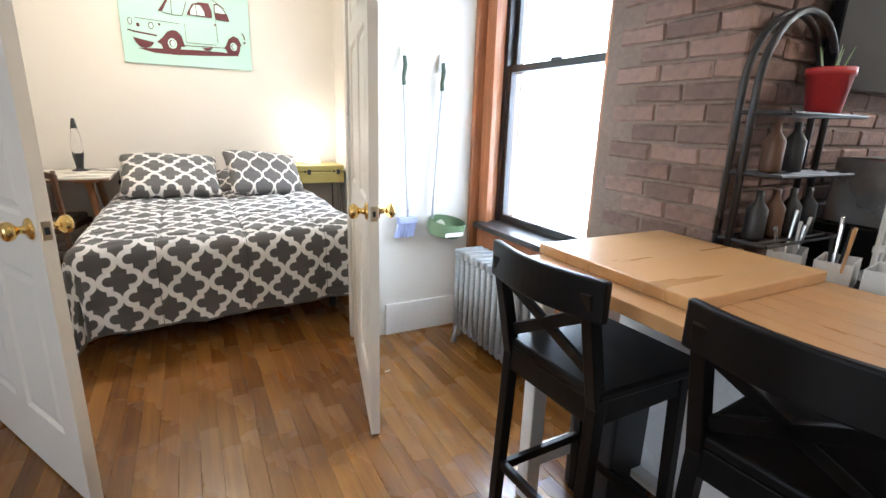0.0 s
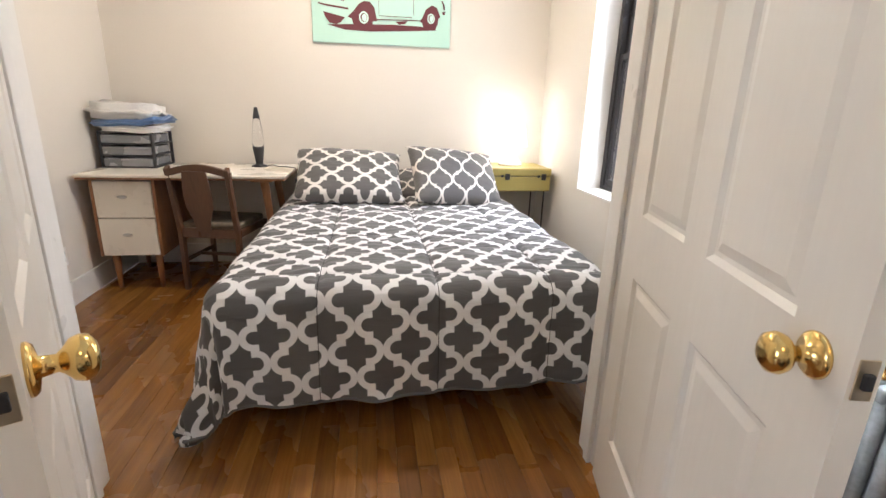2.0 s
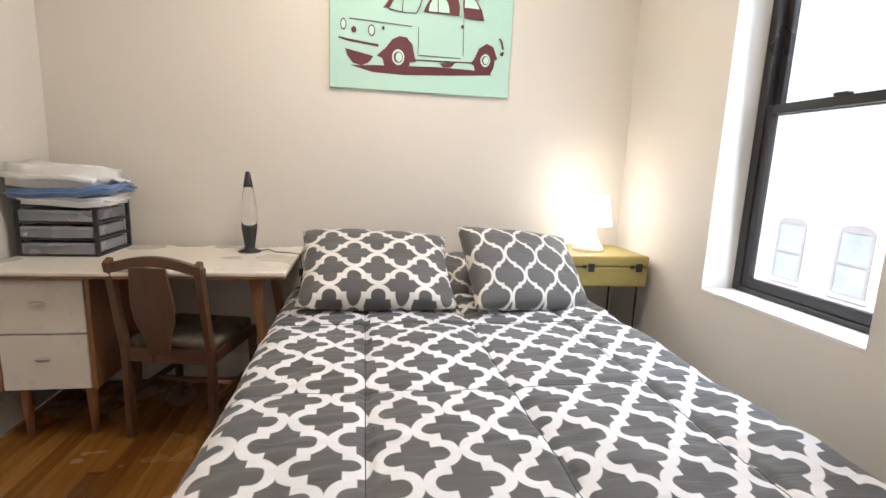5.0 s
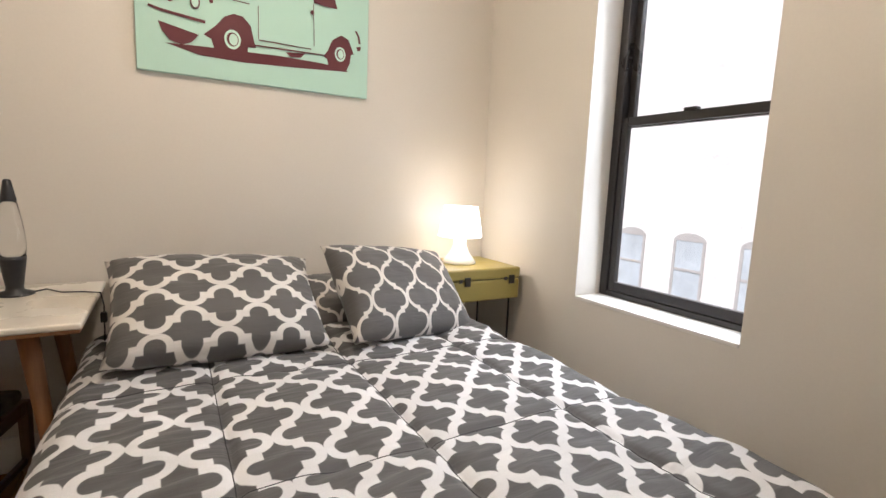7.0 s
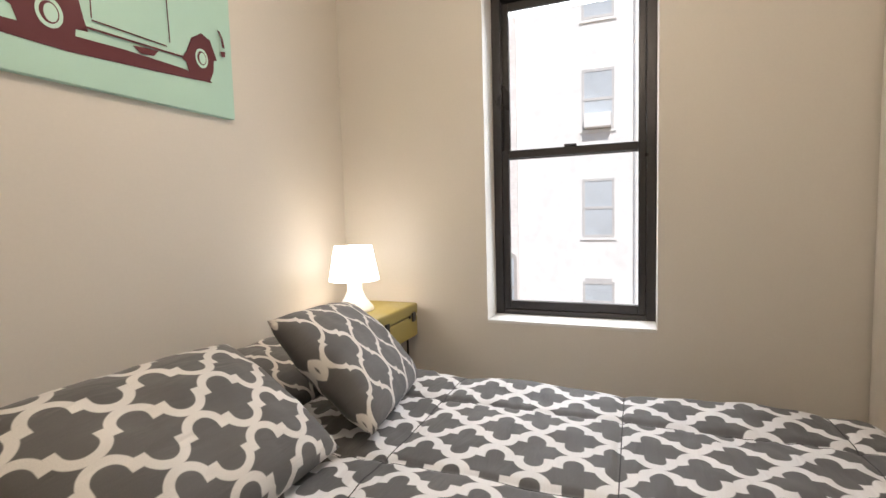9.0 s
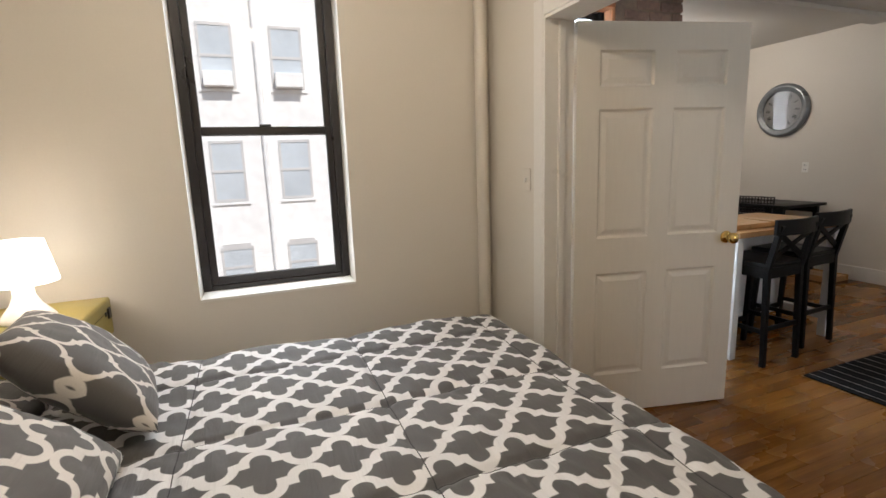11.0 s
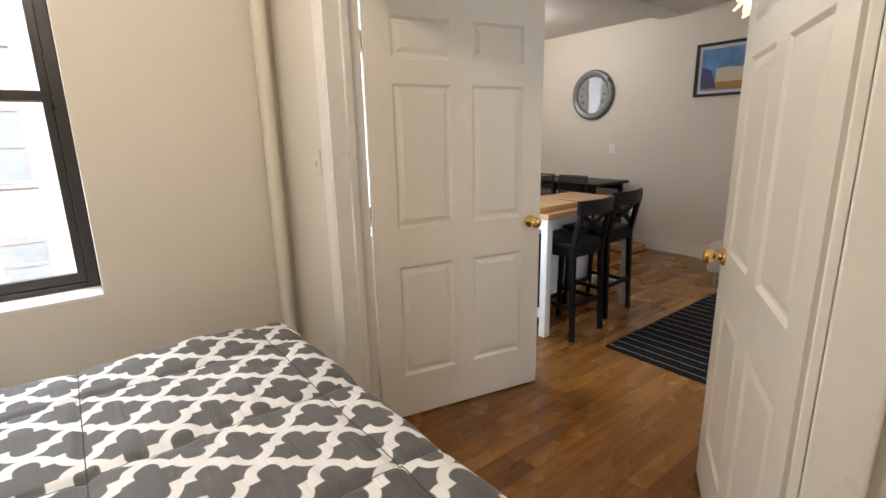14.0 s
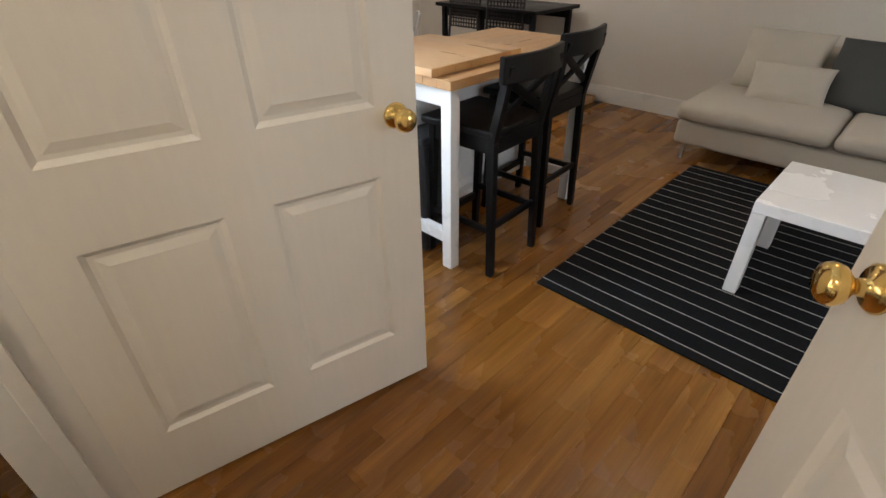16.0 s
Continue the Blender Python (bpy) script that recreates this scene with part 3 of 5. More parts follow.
def sash_window(name, x, y0, y1, z0, z1, label, rail=None):
    """Black double-hung window in a wall that faces west; the lower sash sits nearer the room."""
    t = thing(name, label, "window", (x, 0, 0), kind="structure")
    rail = rail or (z0 + z1) / 2
    f = 0.045
    part("window_frame", box(-0.01, 0.07, y0, y0 + f, z0, z1, 0.004), BLACKFRAME, t)
    part("window_frame", box(-0.01, 0.07, y1 - f, y1, z0, z1, 0.004), BLACKFRAME, t)
    part("window_frame", box(-0.01, 0.07, y0 + f, y1 - f, z1 - f, z1, 0.004), BLACKFRAME, t)
    part("window_frame", box(-0.01, 0.07, y0 + f, y1 - f, z0, z0 + f * 0.7, 0.004), BLACKFRAME, t)
    for nm, xx, a, b in (("lower_sash", 0.0, z0 + f * 0.7, rail + 0.022), ("upper_sash", 0.034, rail - 0.022, z1 - f)):
        bm = bmesh.new()
        s = 0.034
        box(xx, xx + 0.03, y0 + f, y0 + f + s, a, b, 0.003, bm=bm)
        box(xx, xx + 0.03, y1 - f - s, y1 - f, a, b, 0.003, bm=bm)
        box(xx, xx + 0.03, y0 + f + s, y1 - f - s, a, a + 0.045, 0.003, bm=bm)
        box(xx, xx + 0.03, y0 + f + s, y1 - f - s, b - 0.04, b, 0.003, bm=bm)
        sash = part(nm, bm, BLACKFRAME, t)
        pane = part("pane", box(xx + 0.012, xx + 0.016, y0 + f + s - 0.004, y1 - f - s + 0.004, a + 0.04, b - 0.036), PANE, sash)
        pane.visible_shadow = False
    part("sash_lock", box(-0.012, 0.02, (y0 + y1) / 2 - 0.03, (y0 + y1) / 2 + 0.03, rail + 0.02, rail + 0.034, 0.004), BLACKFRAME, t)
    return t


sash_window("window_1", 1.575, *WIN, "black double-hung window in a deep white reveal", 1.60)
sash_window("window_2", 1.72, *WIN2, "black double-hung window in a stained pine casing", 1.60)
setting("window_sill", box(EAST - 0.004, 1.565, WIN[0] + 0.002, WIN[1] - 0.002, WIN[2] - 0.01, WIN[2] + 0.006, 0.003), WHITE, "white window sill")
pw = thing("window_casing", "stained pine casing and apron round the window", "window casing", kind="structure")
for nm, a in (("jamb", (LIV_E - 0.012, 1.71, -0.045, -0.002, 0.64, 2.62)), ("trim", (LIV_E - 0.075, LIV_E - 0.002, -0.038, -0.002, 0.0, 2.64)), ("trim", (LIV_E - 0.022, LIV_E + 0.008, -0.14, -0.042, 0.70, 2.6)),
              ("jamb", (LIV_E + 0.02, 1.71, -0.988, -0.945, 0.66, 2.45)), ("head", (LIV_E - 0.012, 1.71, -0.94, -0.05, 2.40, 2.46)), ("apron", (LIV_E - 0.022, LIV_E + 0.006, -0.97, -0.045, 0.24, 0.655))):
    part(nm, box(*a, 0.004), PINELIGHT if nm == "jamb" else PINE, pw)
part("sill", box(LIV_E - 0.06, 1.712, -0.965, -0.05, 0.655, 0.688, 0.006), BLACKFRAME, pw, "dark painted sill")

# unseen street window, assumed in the west wall to let in the living room daylight
sw = thing("window_3", "unseen white framed street window, assumed for the daylight", "window", kind="structure")
for a in ((-3.2, -3.15, 0.75, 2.25), (-2.05, -2.0, 0.75, 2.25), (-3.15, -2.05, 2.2, 2.25), (-3.15, -2.05, 0.75, 0.8), (-3.15, -2.05, 1.47, 1.52)):
    part("window_frame", box(LIV_W - 0.1, LIV_W - 0.05, a[0], a[1], a[2], a[3], 0.004), WHITE, sw)

kw = thing("window_4", "white framed kitchen window with a slatted blind", "window", kind="structure")
y0, y1, z0, z1 = WIN4
for a in ((y0, y0 + 0.05, z0, z1), (y1 - 0.05, y1, z0, z1), (y0 + 0.05, y1 - 0.05, z1 - 0.05, z1), (y0 + 0.05, y1 - 0.05, z0, z0 + 0.05), (y0 + 0.05, y1 - 0.05, 1.68, 1.73)):
    part("window_frame", box(FAR_E + 0.06, FAR_E + 0.11, *a, 0.004), WHITE, kw)
for k in range(26):
    part("blind_slat", box(-0.012, 0.012, y0 + 0.06, y1 - 0.06, -0.0008, 0.0008, m=pose(FAR_E + 0.03, 0, z0 + 0.07 + 0.05 * k, 0, 20, 0)), WHITE, kw)

# ---- outside: the building across the air shaft ----
fac = thing("apartment_building", "pale stucco apartment building across the air shaft", "building", kind="structure")
FX = 14.3
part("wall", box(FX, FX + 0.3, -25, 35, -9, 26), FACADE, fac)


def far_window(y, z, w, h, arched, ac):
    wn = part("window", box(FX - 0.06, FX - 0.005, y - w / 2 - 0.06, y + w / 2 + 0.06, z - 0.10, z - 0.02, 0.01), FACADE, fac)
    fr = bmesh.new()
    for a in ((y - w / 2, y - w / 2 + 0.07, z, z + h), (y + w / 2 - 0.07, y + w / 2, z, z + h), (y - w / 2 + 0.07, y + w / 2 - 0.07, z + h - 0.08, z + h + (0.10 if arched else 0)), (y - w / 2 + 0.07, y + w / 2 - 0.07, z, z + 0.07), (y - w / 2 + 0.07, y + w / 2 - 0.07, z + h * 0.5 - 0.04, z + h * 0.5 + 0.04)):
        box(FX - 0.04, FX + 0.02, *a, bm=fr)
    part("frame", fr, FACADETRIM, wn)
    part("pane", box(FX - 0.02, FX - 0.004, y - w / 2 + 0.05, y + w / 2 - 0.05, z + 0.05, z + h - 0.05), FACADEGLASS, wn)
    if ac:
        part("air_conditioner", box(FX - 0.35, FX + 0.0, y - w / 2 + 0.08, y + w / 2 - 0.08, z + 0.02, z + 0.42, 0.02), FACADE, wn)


# Brick, arches and frames carry painted glare; their own tones would be darker.
brick_house = thing("brick_building", "brick building across the court with arched windows, colours bleached for glare", "building", kind="structure")
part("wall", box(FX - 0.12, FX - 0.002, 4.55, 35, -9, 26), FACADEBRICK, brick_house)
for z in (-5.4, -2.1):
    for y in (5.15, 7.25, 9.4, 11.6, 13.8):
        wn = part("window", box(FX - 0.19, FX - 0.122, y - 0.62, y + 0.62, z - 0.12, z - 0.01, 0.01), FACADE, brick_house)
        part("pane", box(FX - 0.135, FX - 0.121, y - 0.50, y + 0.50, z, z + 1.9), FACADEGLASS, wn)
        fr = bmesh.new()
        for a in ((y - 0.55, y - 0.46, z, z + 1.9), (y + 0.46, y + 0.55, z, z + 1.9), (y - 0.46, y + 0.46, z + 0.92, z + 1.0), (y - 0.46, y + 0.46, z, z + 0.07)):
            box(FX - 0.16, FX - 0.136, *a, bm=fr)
        part("frame", fr, FACADEPALED, wn)
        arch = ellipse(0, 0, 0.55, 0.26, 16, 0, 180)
        part("arch", prism(arch, 0.03, pose(FX - 0.15, y, z + 1.9, 90, 0, 90)), FACADEPALED, wn)
for z, h, arched in ((-5.4, 1.5, False), (-2.15, 1.25, True), (0.47, 1.76, False), (3.69, 1.76, False), (6.9, 1.7, False)):
    for y in (-7.4, -5.5, -3.6, -1.7, 0.2, 2.1):
        far_window(y, z, 0.92, h, arched, z > 3 and z < 4)
part("drainpipe", lathe([(0.08, -9), (0.08, 26)], 14, pose(FX - 0.1, 1.02, 0)), FACADE, fac)
setting("ground", box(-60, 60, -60, 60, -9.3, -9.0), MORTAR, "ground of the court far below")

# ---- bedroom things ----
BX0, BX1, BY0, BY1, BZ = -0.575, 0.955, 0.405, 2.46, 0.61
bed = thing("bed", "queen bed with a white mattress and box spring", "bed", (0.2, 1.45, 0))
part("box_spring", box(BX0 + 0.05 - 0.2, BX1 - 0.05 - 0.2, BY0 + 0.04 - 1.45, BY1 - 1.45, 0.16, 0.34, 0.02), MATTRESS, bed)
part("mattress", box(BX0 + 0.04 - 0.2, BX1 - 0.04 - 0.2, BY0 + 0.04 - 1.45, BY1 - 1.45, 0.342, 0.56, 0.05, 4), MATTRESS, bed, smooth=True)
for sx in (BX0 + 0.15, BX1 - 0.15):
    for sy in (BY0 + 0.2, BY1 - 0.15):
        part("leg", lathe([(0.025, 0), (0.03, 0.16)], 14, pose(sx - 0.2, sy - 1.45, 0)), BLACKPLASTIC, bed)


def smoothstep(a, b, x):
    t = min(1, max(0, (x - a) / (b - a)))
    return t * t * (3 - 2 * t)


def comforter():
    W, L = BX1 - BX0, BY1 - BY0 - 0.05
    left, right, foot = 0.50, 0.43, 0.47
    nu, nv = 250, 240
    bm = bmesh.new()
    uvl = bm.loops.layers.uv.new("UVMap")
    grid, uvs = [], {}
    r = 0.10
    for i in range(nu + 1):
        row = []
        for j in range(nv + 1):
            u = -left + (W + left + right) * i / nu
            v = -foot + (L + foot) * j / nv
            if v < 0:
                v *= 1.0 + 0.20 * (1 - i / nu) - 0.06
            ou = min(0, u - 0.03) if u < 0.03 else max(0, u - (W - 0.03))
            ov = min(0, v - 0.03)
            hang = math.hypot(ou, ov)
            # the foot drops less far towards the window side, and corners stop short of the floor
            bx, by = BX0 + min(max(u, 0.03), W - 0.03), BY0 + max(v, 0.03)
            z = BZ
            puff = 0.012 * noise.noise((u * 3.1, v * 3.1, 1.7)) + 0.006 * noise.noise((u * 9, v * 9, 4.1)) + 0.008 * noise.noise((u * 6 + v * 9, v * 26 - u * 9, 9.0)) * smoothstep(-0.2, 0.5, noise.noise((u * 1.7, v * 1.7, 3.3)) + 0.2)
            qu = abs((u - 0.36) / 0.46 - round((u - 0.36) / 0.46)) * 0.46
            qv = abs((v - 0.10) / 0.62 - round((v - 0.10) / 0.62)) * 0.62
            puff -= 0.011 * math.exp(-(qu / 0.013) ** 2) + 0.008 * math.exp(-(qv / 0.013) ** 2)
            puff += 0.012 * min(1, qu / 0.15) * min(1, qv / 0.2)
            if hang > 0:
                dx, dy = ou / hang, ov / hang
                a = min(hang / r, math.pi / 2)
                out = r * math.sin(a)
                drop = r * (1 - math.cos(a))
                rest = max(0, hang - r * math.pi / 2)
                ang = math.atan2(dy, dx)
                s = (u if abs(dy) > abs(dx) else v) + ang * 0.12
                wave = math.sin(s * 17 + 1.3 * math.sin(s * 5)) + 0.6 * math.sin(s * 31 + 2)
                corner = min(abs(dx), abs(dy)) * 1.4
                flare = (0.06 + 0.05 * corner) * rest + (0.014 + 0.02 * corner) * wave * rest / 0.4
                out += flare + puff * 0.8 + (0.11 * rest if ou < 0 else 0.0) * abs(dx)
                drop += rest * (0.98 - 0.05 * corner)
                px, py = bx + dx * out, by + dy * out
                z = BZ - drop + puff * max(0.0, 1 - hang / r)
                floor_z = 0.03 + 0.012 * (1 + wave)
                if z < floor_z:
                    over = floor_z - z
                    px += dx * over * 0.15
                    py += dy * over * 0.15
                    z = floor_z + 0.15 * over
            else:
                px, py = bx, by
                z += puff
            vert = bm.verts.new((px, py, z))
            uvs[vert] = (u, v)
            row.append(vert)
        grid.append(row)
    for i in range(nu):
        for j in range(nv):
            f = bm.faces.new((grid[i][j], grid[i + 1][j], grid[i + 1][j + 1], grid[i][j + 1]))
            for lp in f.loops:
                lp[uvl].uv = uvs[lp.vert]
    places = [[v.co.copy() for v in row] for row in grid]
    ob = part("comforter", bm, COMFORTER, smooth=True)
    so = ob.modifiers.new("thickness", "SOLIDIFY")
    so.thickness, so.offset = 0.02, -1
    # quilting threads lie in the valleys, and a rolled hem closes the edge
    def line(name, run, radius, material, label):
        part(name, tube([v + Vector((0, 0, radius * 0.3)) for v in run], radius, 6), material, ob, label, True)
    for k in (-1, 0, 1, 2, 3):
        i = round((0.36 + 0.46 * k + left) / (W + left + right) * nu)
        if 0 < i < nu:
            line("seam", places[i], 0.0016, THREAD, "dark quilting seam")
    for k in (0, 1, 2):
        j = round((0.10 + 0.62 * k + foot) / (L + foot) * nv)
        line("seam", [places[i][j] for i in range(nu + 1)], 0.0016, THREAD, "dark quilting seam")
    for run in (places[0], places[nu], [places[i][0] for i in range(nu + 1)]):
        line("hem", run, 0.007, SHEET, "rolled grey hem")
    return tagged(ob, "grey comforter with a white quatrefoil trellis on the bed", "comforter")


comforter()


def pillow(name, w, h, t, m, material, label, seed=0, flange=0.0):
    """A stuffed pillow lying in its local xy plane, cloth UV in metres."""
    n = 34
    bm = bmesh.new()
    uvl = bm.loops.layers.uv.new("UVMap")
    uvs, sides = {}, []
    for s in (1, -1):
        g = []
        for i in range(n + 1):
            row = []
            for j in range(n + 1):
                a, b = 2 * i / n - 1, 2 * j / n - 1
                x = w / 2 * a * (1 - 0.09 * (1 - abs(b) ** 2.2) * abs(a) ** 3) * (1 - 0.03 * a * a * b * b)
                y = h / 2 * b * (1 - 0.06 * (1 - abs(a) ** 2.2) * abs(b) ** 3) * (1 - 0.05 * a * a * b * b)
                fa, fb = max(0, 1 - abs(a) ** 2.4), max(0, 1 - abs(b) ** 2.4)
                z = s * t / 2 * (fa * fb) ** 0.45
                z += 0.012 * noise.noise((x * 7 + seed, y * 7, s * 2.0)) * (fa * fb) ** 0.3 + 0.006 * noise.noise((x * 19 + seed, y * 19, s)) * (fa * fb) ** 0.3
                if (i in (0, n) or j in (0, n)) and s < 0:
                    row.append(sides[0][i][j])
                else:
                    vert = bm.verts.new((x, y, z))
                    uvs[vert] = (w / 2 * a * 1.04 + 0.03, h / 2 * b * 1.04)
                    row.append(vert)
            g.append(row)
        sides.append(g)
        for i in range(n):
            for j in range(n):
                q = (g[i][j], g[i + 1][j], g[i + 1][j + 1], g[i][j + 1])
                f = bm.faces.new(q if s > 0 else q[::-1])
                for lp in f.loops:
                    lp[uvl].uv = uvs[lp.vert]
    ob = part(name, bm, material, smooth=True)
    ob.matrix_basis = m
    return tagged(ob, label, "pillow", "pillows on the bed")


pillow("pillow", 0.77, 0.51, 0.22, pose(-0.16, 2.06, 0.785, 35, 2, 3), SHAM, "large grey pillow with a bold white trellis leaning on the bed", 1)
pillow("pillow", 0.70, 0.50, 0.20, pose(0.585, 2.05, 0.785, 45, 6, 13), SHAMFINE, "grey pillow with a fine white trellis leaning on the bed", 2)
pillow("pillow", 0.72, 0.44, 0.15, pose(0.50, 2.40, 0.68, 22, 0, 2), SHAMFINE, "flat grey trellis pillow tucked behind the others", 3)
pillow("pillow", 0.72, 0.44, 0.15, pose(-0.20, 2.42, 0.70, 30, 0, 2), SHAM, "flat grey trellis pillow tucked behind the others", 5)


def desk():
    DX0, DX1, DY0, DY1, DZ = -1.835, -0.57, 1.90, 2.585, 0.80
    t = thing("desk", "mid-century desk with a cream top and two drawers", "desk")
    part("top", box(DX0, DX1, DY0, DY1, DZ - 0.022, DZ, 0.008, 3), LAMINATE, t, "glossy cream laminate top")
    part("edge_band", box(DX0 + 0.006, DX1 - 0.006, DY0 + 0.006, DY1 - 0.004, DZ - 0.034, DZ - 0.0225, 0.003), TEAK, t)
    X0, X1, Z0 = -1.79, -1.40, 0.245
    part("side_panel", box(X0, X0 + 0.02, DY0 + 0.07, DY1 - 0.03, Z0, DZ - 0.036, 0.003), TEAK, t)
    part("side_panel", box(X1 - 0.02, X1, DY0 + 0.07, DY1 - 0.03, Z0, DZ - 0.036, 0.003), TEAK, t)
    part("bottom_panel", box(X0 + 0.021, X1 - 0.021, DY0 + 0.09, DY1 - 0.03, Z0, Z0 + 0.018), TEAK, t)
    part("back_panel", box(X0 + 0.021, X1 - 0.021, DY1 - 0.045, DY1 - 0.031, Z0 + 0.019, DZ - 0.036), TEAK, t)
    mid = (Z0 + DZ - 0.034) / 2
    for a, b in ((Z0 + 0.006, mid - 0.003), (mid + 0.003, DZ - 0.05)):
        d = part("drawer", box(X0 + 0.023, X1 - 0.023, DY0 + 0.065, DY0 + 0.40, a, b, 0.004), LAMINATE, t, "cream drawer front")
        part("handle", lathe([(0.004, 0), (0.005, 0.008), (0.016, 0.011), (0.018, 0.016), (0.012, 0.02)], 20, Matrix.Translation(((X0 + X1) / 2, DY0 + 0.064, (a + b) / 2 + 0.02)) @ pose(0, 0, 0, 90, 0, 0) @ Matrix.Diagonal((1.7, 0.6, 1, 1))), STEEL, d, "oval metal pull", True)
    for x, y, sx, sy in ((-1.73, DY0 + 0.14, 0, 0), (-1.73, DY1 - 0.1, 0, 0), (-1.46, DY1 - 0.1, 0, 0)):
        part("leg", tube([(x, y, Z0), (x + sx, y + sy - 0.0, 0.0)], [0.026, 0.013], 16), TEAK, t, smooth=True)
    part("leg", tube([(-1.46, DY0 + 0.14, Z0), (-1.46, DY0 + 0.14, 0.0)], [0.026, 0.013], 16), TEAK, t, smooth=True)
    for y, yy in ((DY0 + 0.13, DY0 + 0.09), (DY1 - 0.12, DY1 - 0.08)):
        part("leg", tube([(DX1 - 0.16, y, DZ - 0.036), (DX1 - 0.075, yy, 0.0)], [0.03, 0.014], 16), TEAK, t, smooth=True)
    part("apron", box(DX1 - 0.24, DX1 - 0.10, DY0 + 0.08, DY1 - 0.08, DZ - 0.055, DZ - 0.035, 0.003), TEAK, t)
    return t


desk()


def desk_chair(x, y, turn):
    """Local +y is the front of the seat."""
    t = thing("desk_chair", "dark brown wooden chair with a shield back and patterned seat", "chair", (x, y, 0), turn)
    hb = 0.86
    for s in (-1, 1):
        part("back_leg", prism([(-0.02, 0), (0.016, 0), (0.024, 0.44), (0.010, 0.46), (-0.055, hb), (-0.088, hb - 0.02), (-0.02, 0.42)], 0.03, pose(s * 0.195 - 0.015, -0.19, 0, 90, 0, 90), 0.003), CHAIRWOOD, t)
        part("front_leg", beam((s * 0.205, 0.20, 0.43), (s * 0.205, 0.205, 0.0), 0.036, 0.036, 0.003, 0.7), CHAIRWOOD, t)
        part("side_rail", box(s * 0.205 - 0.012, s * 0.205 + 0.012, -0.18, 0.19, 0.385, 0.435, 0.003), CHAIRWOOD, t)
        part("stretcher", box(s * 0.2 - 0.009, s * 0.2 + 0.009, -0.17, 0.19, 0.19, 0.215, 0.003), CHAIRWOOD, t)
    part("front_rail", box(-0.19, 0.19, 0.188, 0.212, 0.385, 0.435, 0.003), CHAIRWOOD, t)
    part("back_rail", box(-0.18, 0.18, -0.20, -0.176, 0.375, 0.44, 0.003), CHAIRWOOD, t)
    part("cross_stretcher", box(-0.19, 0.19, 0.0, 0.018, 0.192, 0.213, 0.003), CHAIRWOOD, t)
    top = [(-0.215 + 0.43 * k / 16, hb - 0.03 + 0.042 * math.sin(math.pi * k / 16)) for k in range(17)] + [(0.215 - 0.43 * k / 16, hb - 0.075 + 0.042 * math.sin(math.pi * k / 16)) for k in range(17)]
    part("top_rail", prism(top, 0.03, pose(0, -0.235, 0, 90, 0, 0), 0.004), CHAIRWOOD, t)
    sh = [(-0.045, 0.44), (0.045, 0.44), (0.058, 0.52), (0.088, 0.60), (0.095, 0.68), (0.078, 0.84), (-0.078, 0.84), (-0.095, 0.68), (-0.088, 0.60), (-0.058, 0.52)]
    part("shield_splat", prism(sh, 0.012, pose(0, -0.19, -0.0, 97, 0, 0) @ Matrix.Translation((0, 0.0, 0.0)), 0.003), CHAIRWOOD, t, "solid curved back panel")
    part("seat_pad", box(-0.20, 0.20, -0.175, 0.215, 0.425, 0.475, 0.02, 3), CARBONSEAT, t, "seat pad in black and tan patterned cloth", True)
    return t


desk_chair(-1.045, 2.125, -12)


def drawer_tower(x, y, z):
    t = thing("drawer_tower", "three-drawer smoky plastic organiser standing on the desk", "plastic drawers", (x, y, z))
    w, d, h = 0.345, 0.33, 0.245
    for sx in (-w / 2, w / 2 - 0.018):
        for sy in (-d / 2, d / 2 - 0.018):
            part("post", box(sx, sx + 0.018, sy, sy + 0.018, 0, h, 0.002), BLACKPLASTIC, t)
    for k in range(4):
        zz = k * (h - 0.012) / 3
        part("shelf_frame", box(-w / 2 + 0.002, w / 2 - 0.002, -d / 2 + 0.002, d / 2 - 0.002, zz, zz + 0.010, 0.001), BLACKPLASTIC, t)
        if k < 3:
            dr = part("drawer", box(-w / 2 + 0.02, w / 2 - 0.02, -d / 2 - 0.006, d / 2 - 0.02, zz + 0.012, zz + 0.066, 0.006), SMOKEPLASTIC, t, "smoky clear drawer")
            part("drawer_lip", box(-w / 2 + 0.03, w / 2 - 0.03, -d / 2 - 0.016, -d / 2 - 0.006, zz + 0.05, zz + 0.062, 0.002), SMOKEPLASTIC, dr)
    return t


drawer_tower(-1.645, 2.385, 0.80)


def towel(w, d, h, m, material, label, seed):
    bm = bmesh.new()
    bmesh.ops.create_cube(bm, size=1.0)
    bmesh.ops.scale(bm, vec=(w, d, h), verts=bm.verts)
    bmesh.ops.bevel(bm, geom=bm.edges[:], offset=h * 0.42, segments=4, affect="EDGES")
    bmesh.ops.subdivide_edges(bm, edges=bm.edges[:], cuts=3, use_grid_fill=True)
    for v in bm.verts:
        v.co.z += 0.024 * noise.noise((v.co.x * 7 + seed, v.co.y * 7, 0)) + 0.006 * noise.noise((v.co.x * 18 + seed, v.co.y * 18, v.co.z * 10))
        v.co.x += 0.010 * noise.noise((v.co.y * 8 + seed, v.co.z * 9, 3))
        v.co.y += 0.010 * noise.noise((v.co.x * 8 + seed, v.co.z * 9, 7))
    ob = part("towel", bm, material, smooth=True)
    ob.matrix_basis = m
    return tagged(ob, label, "towel", "folded towels")


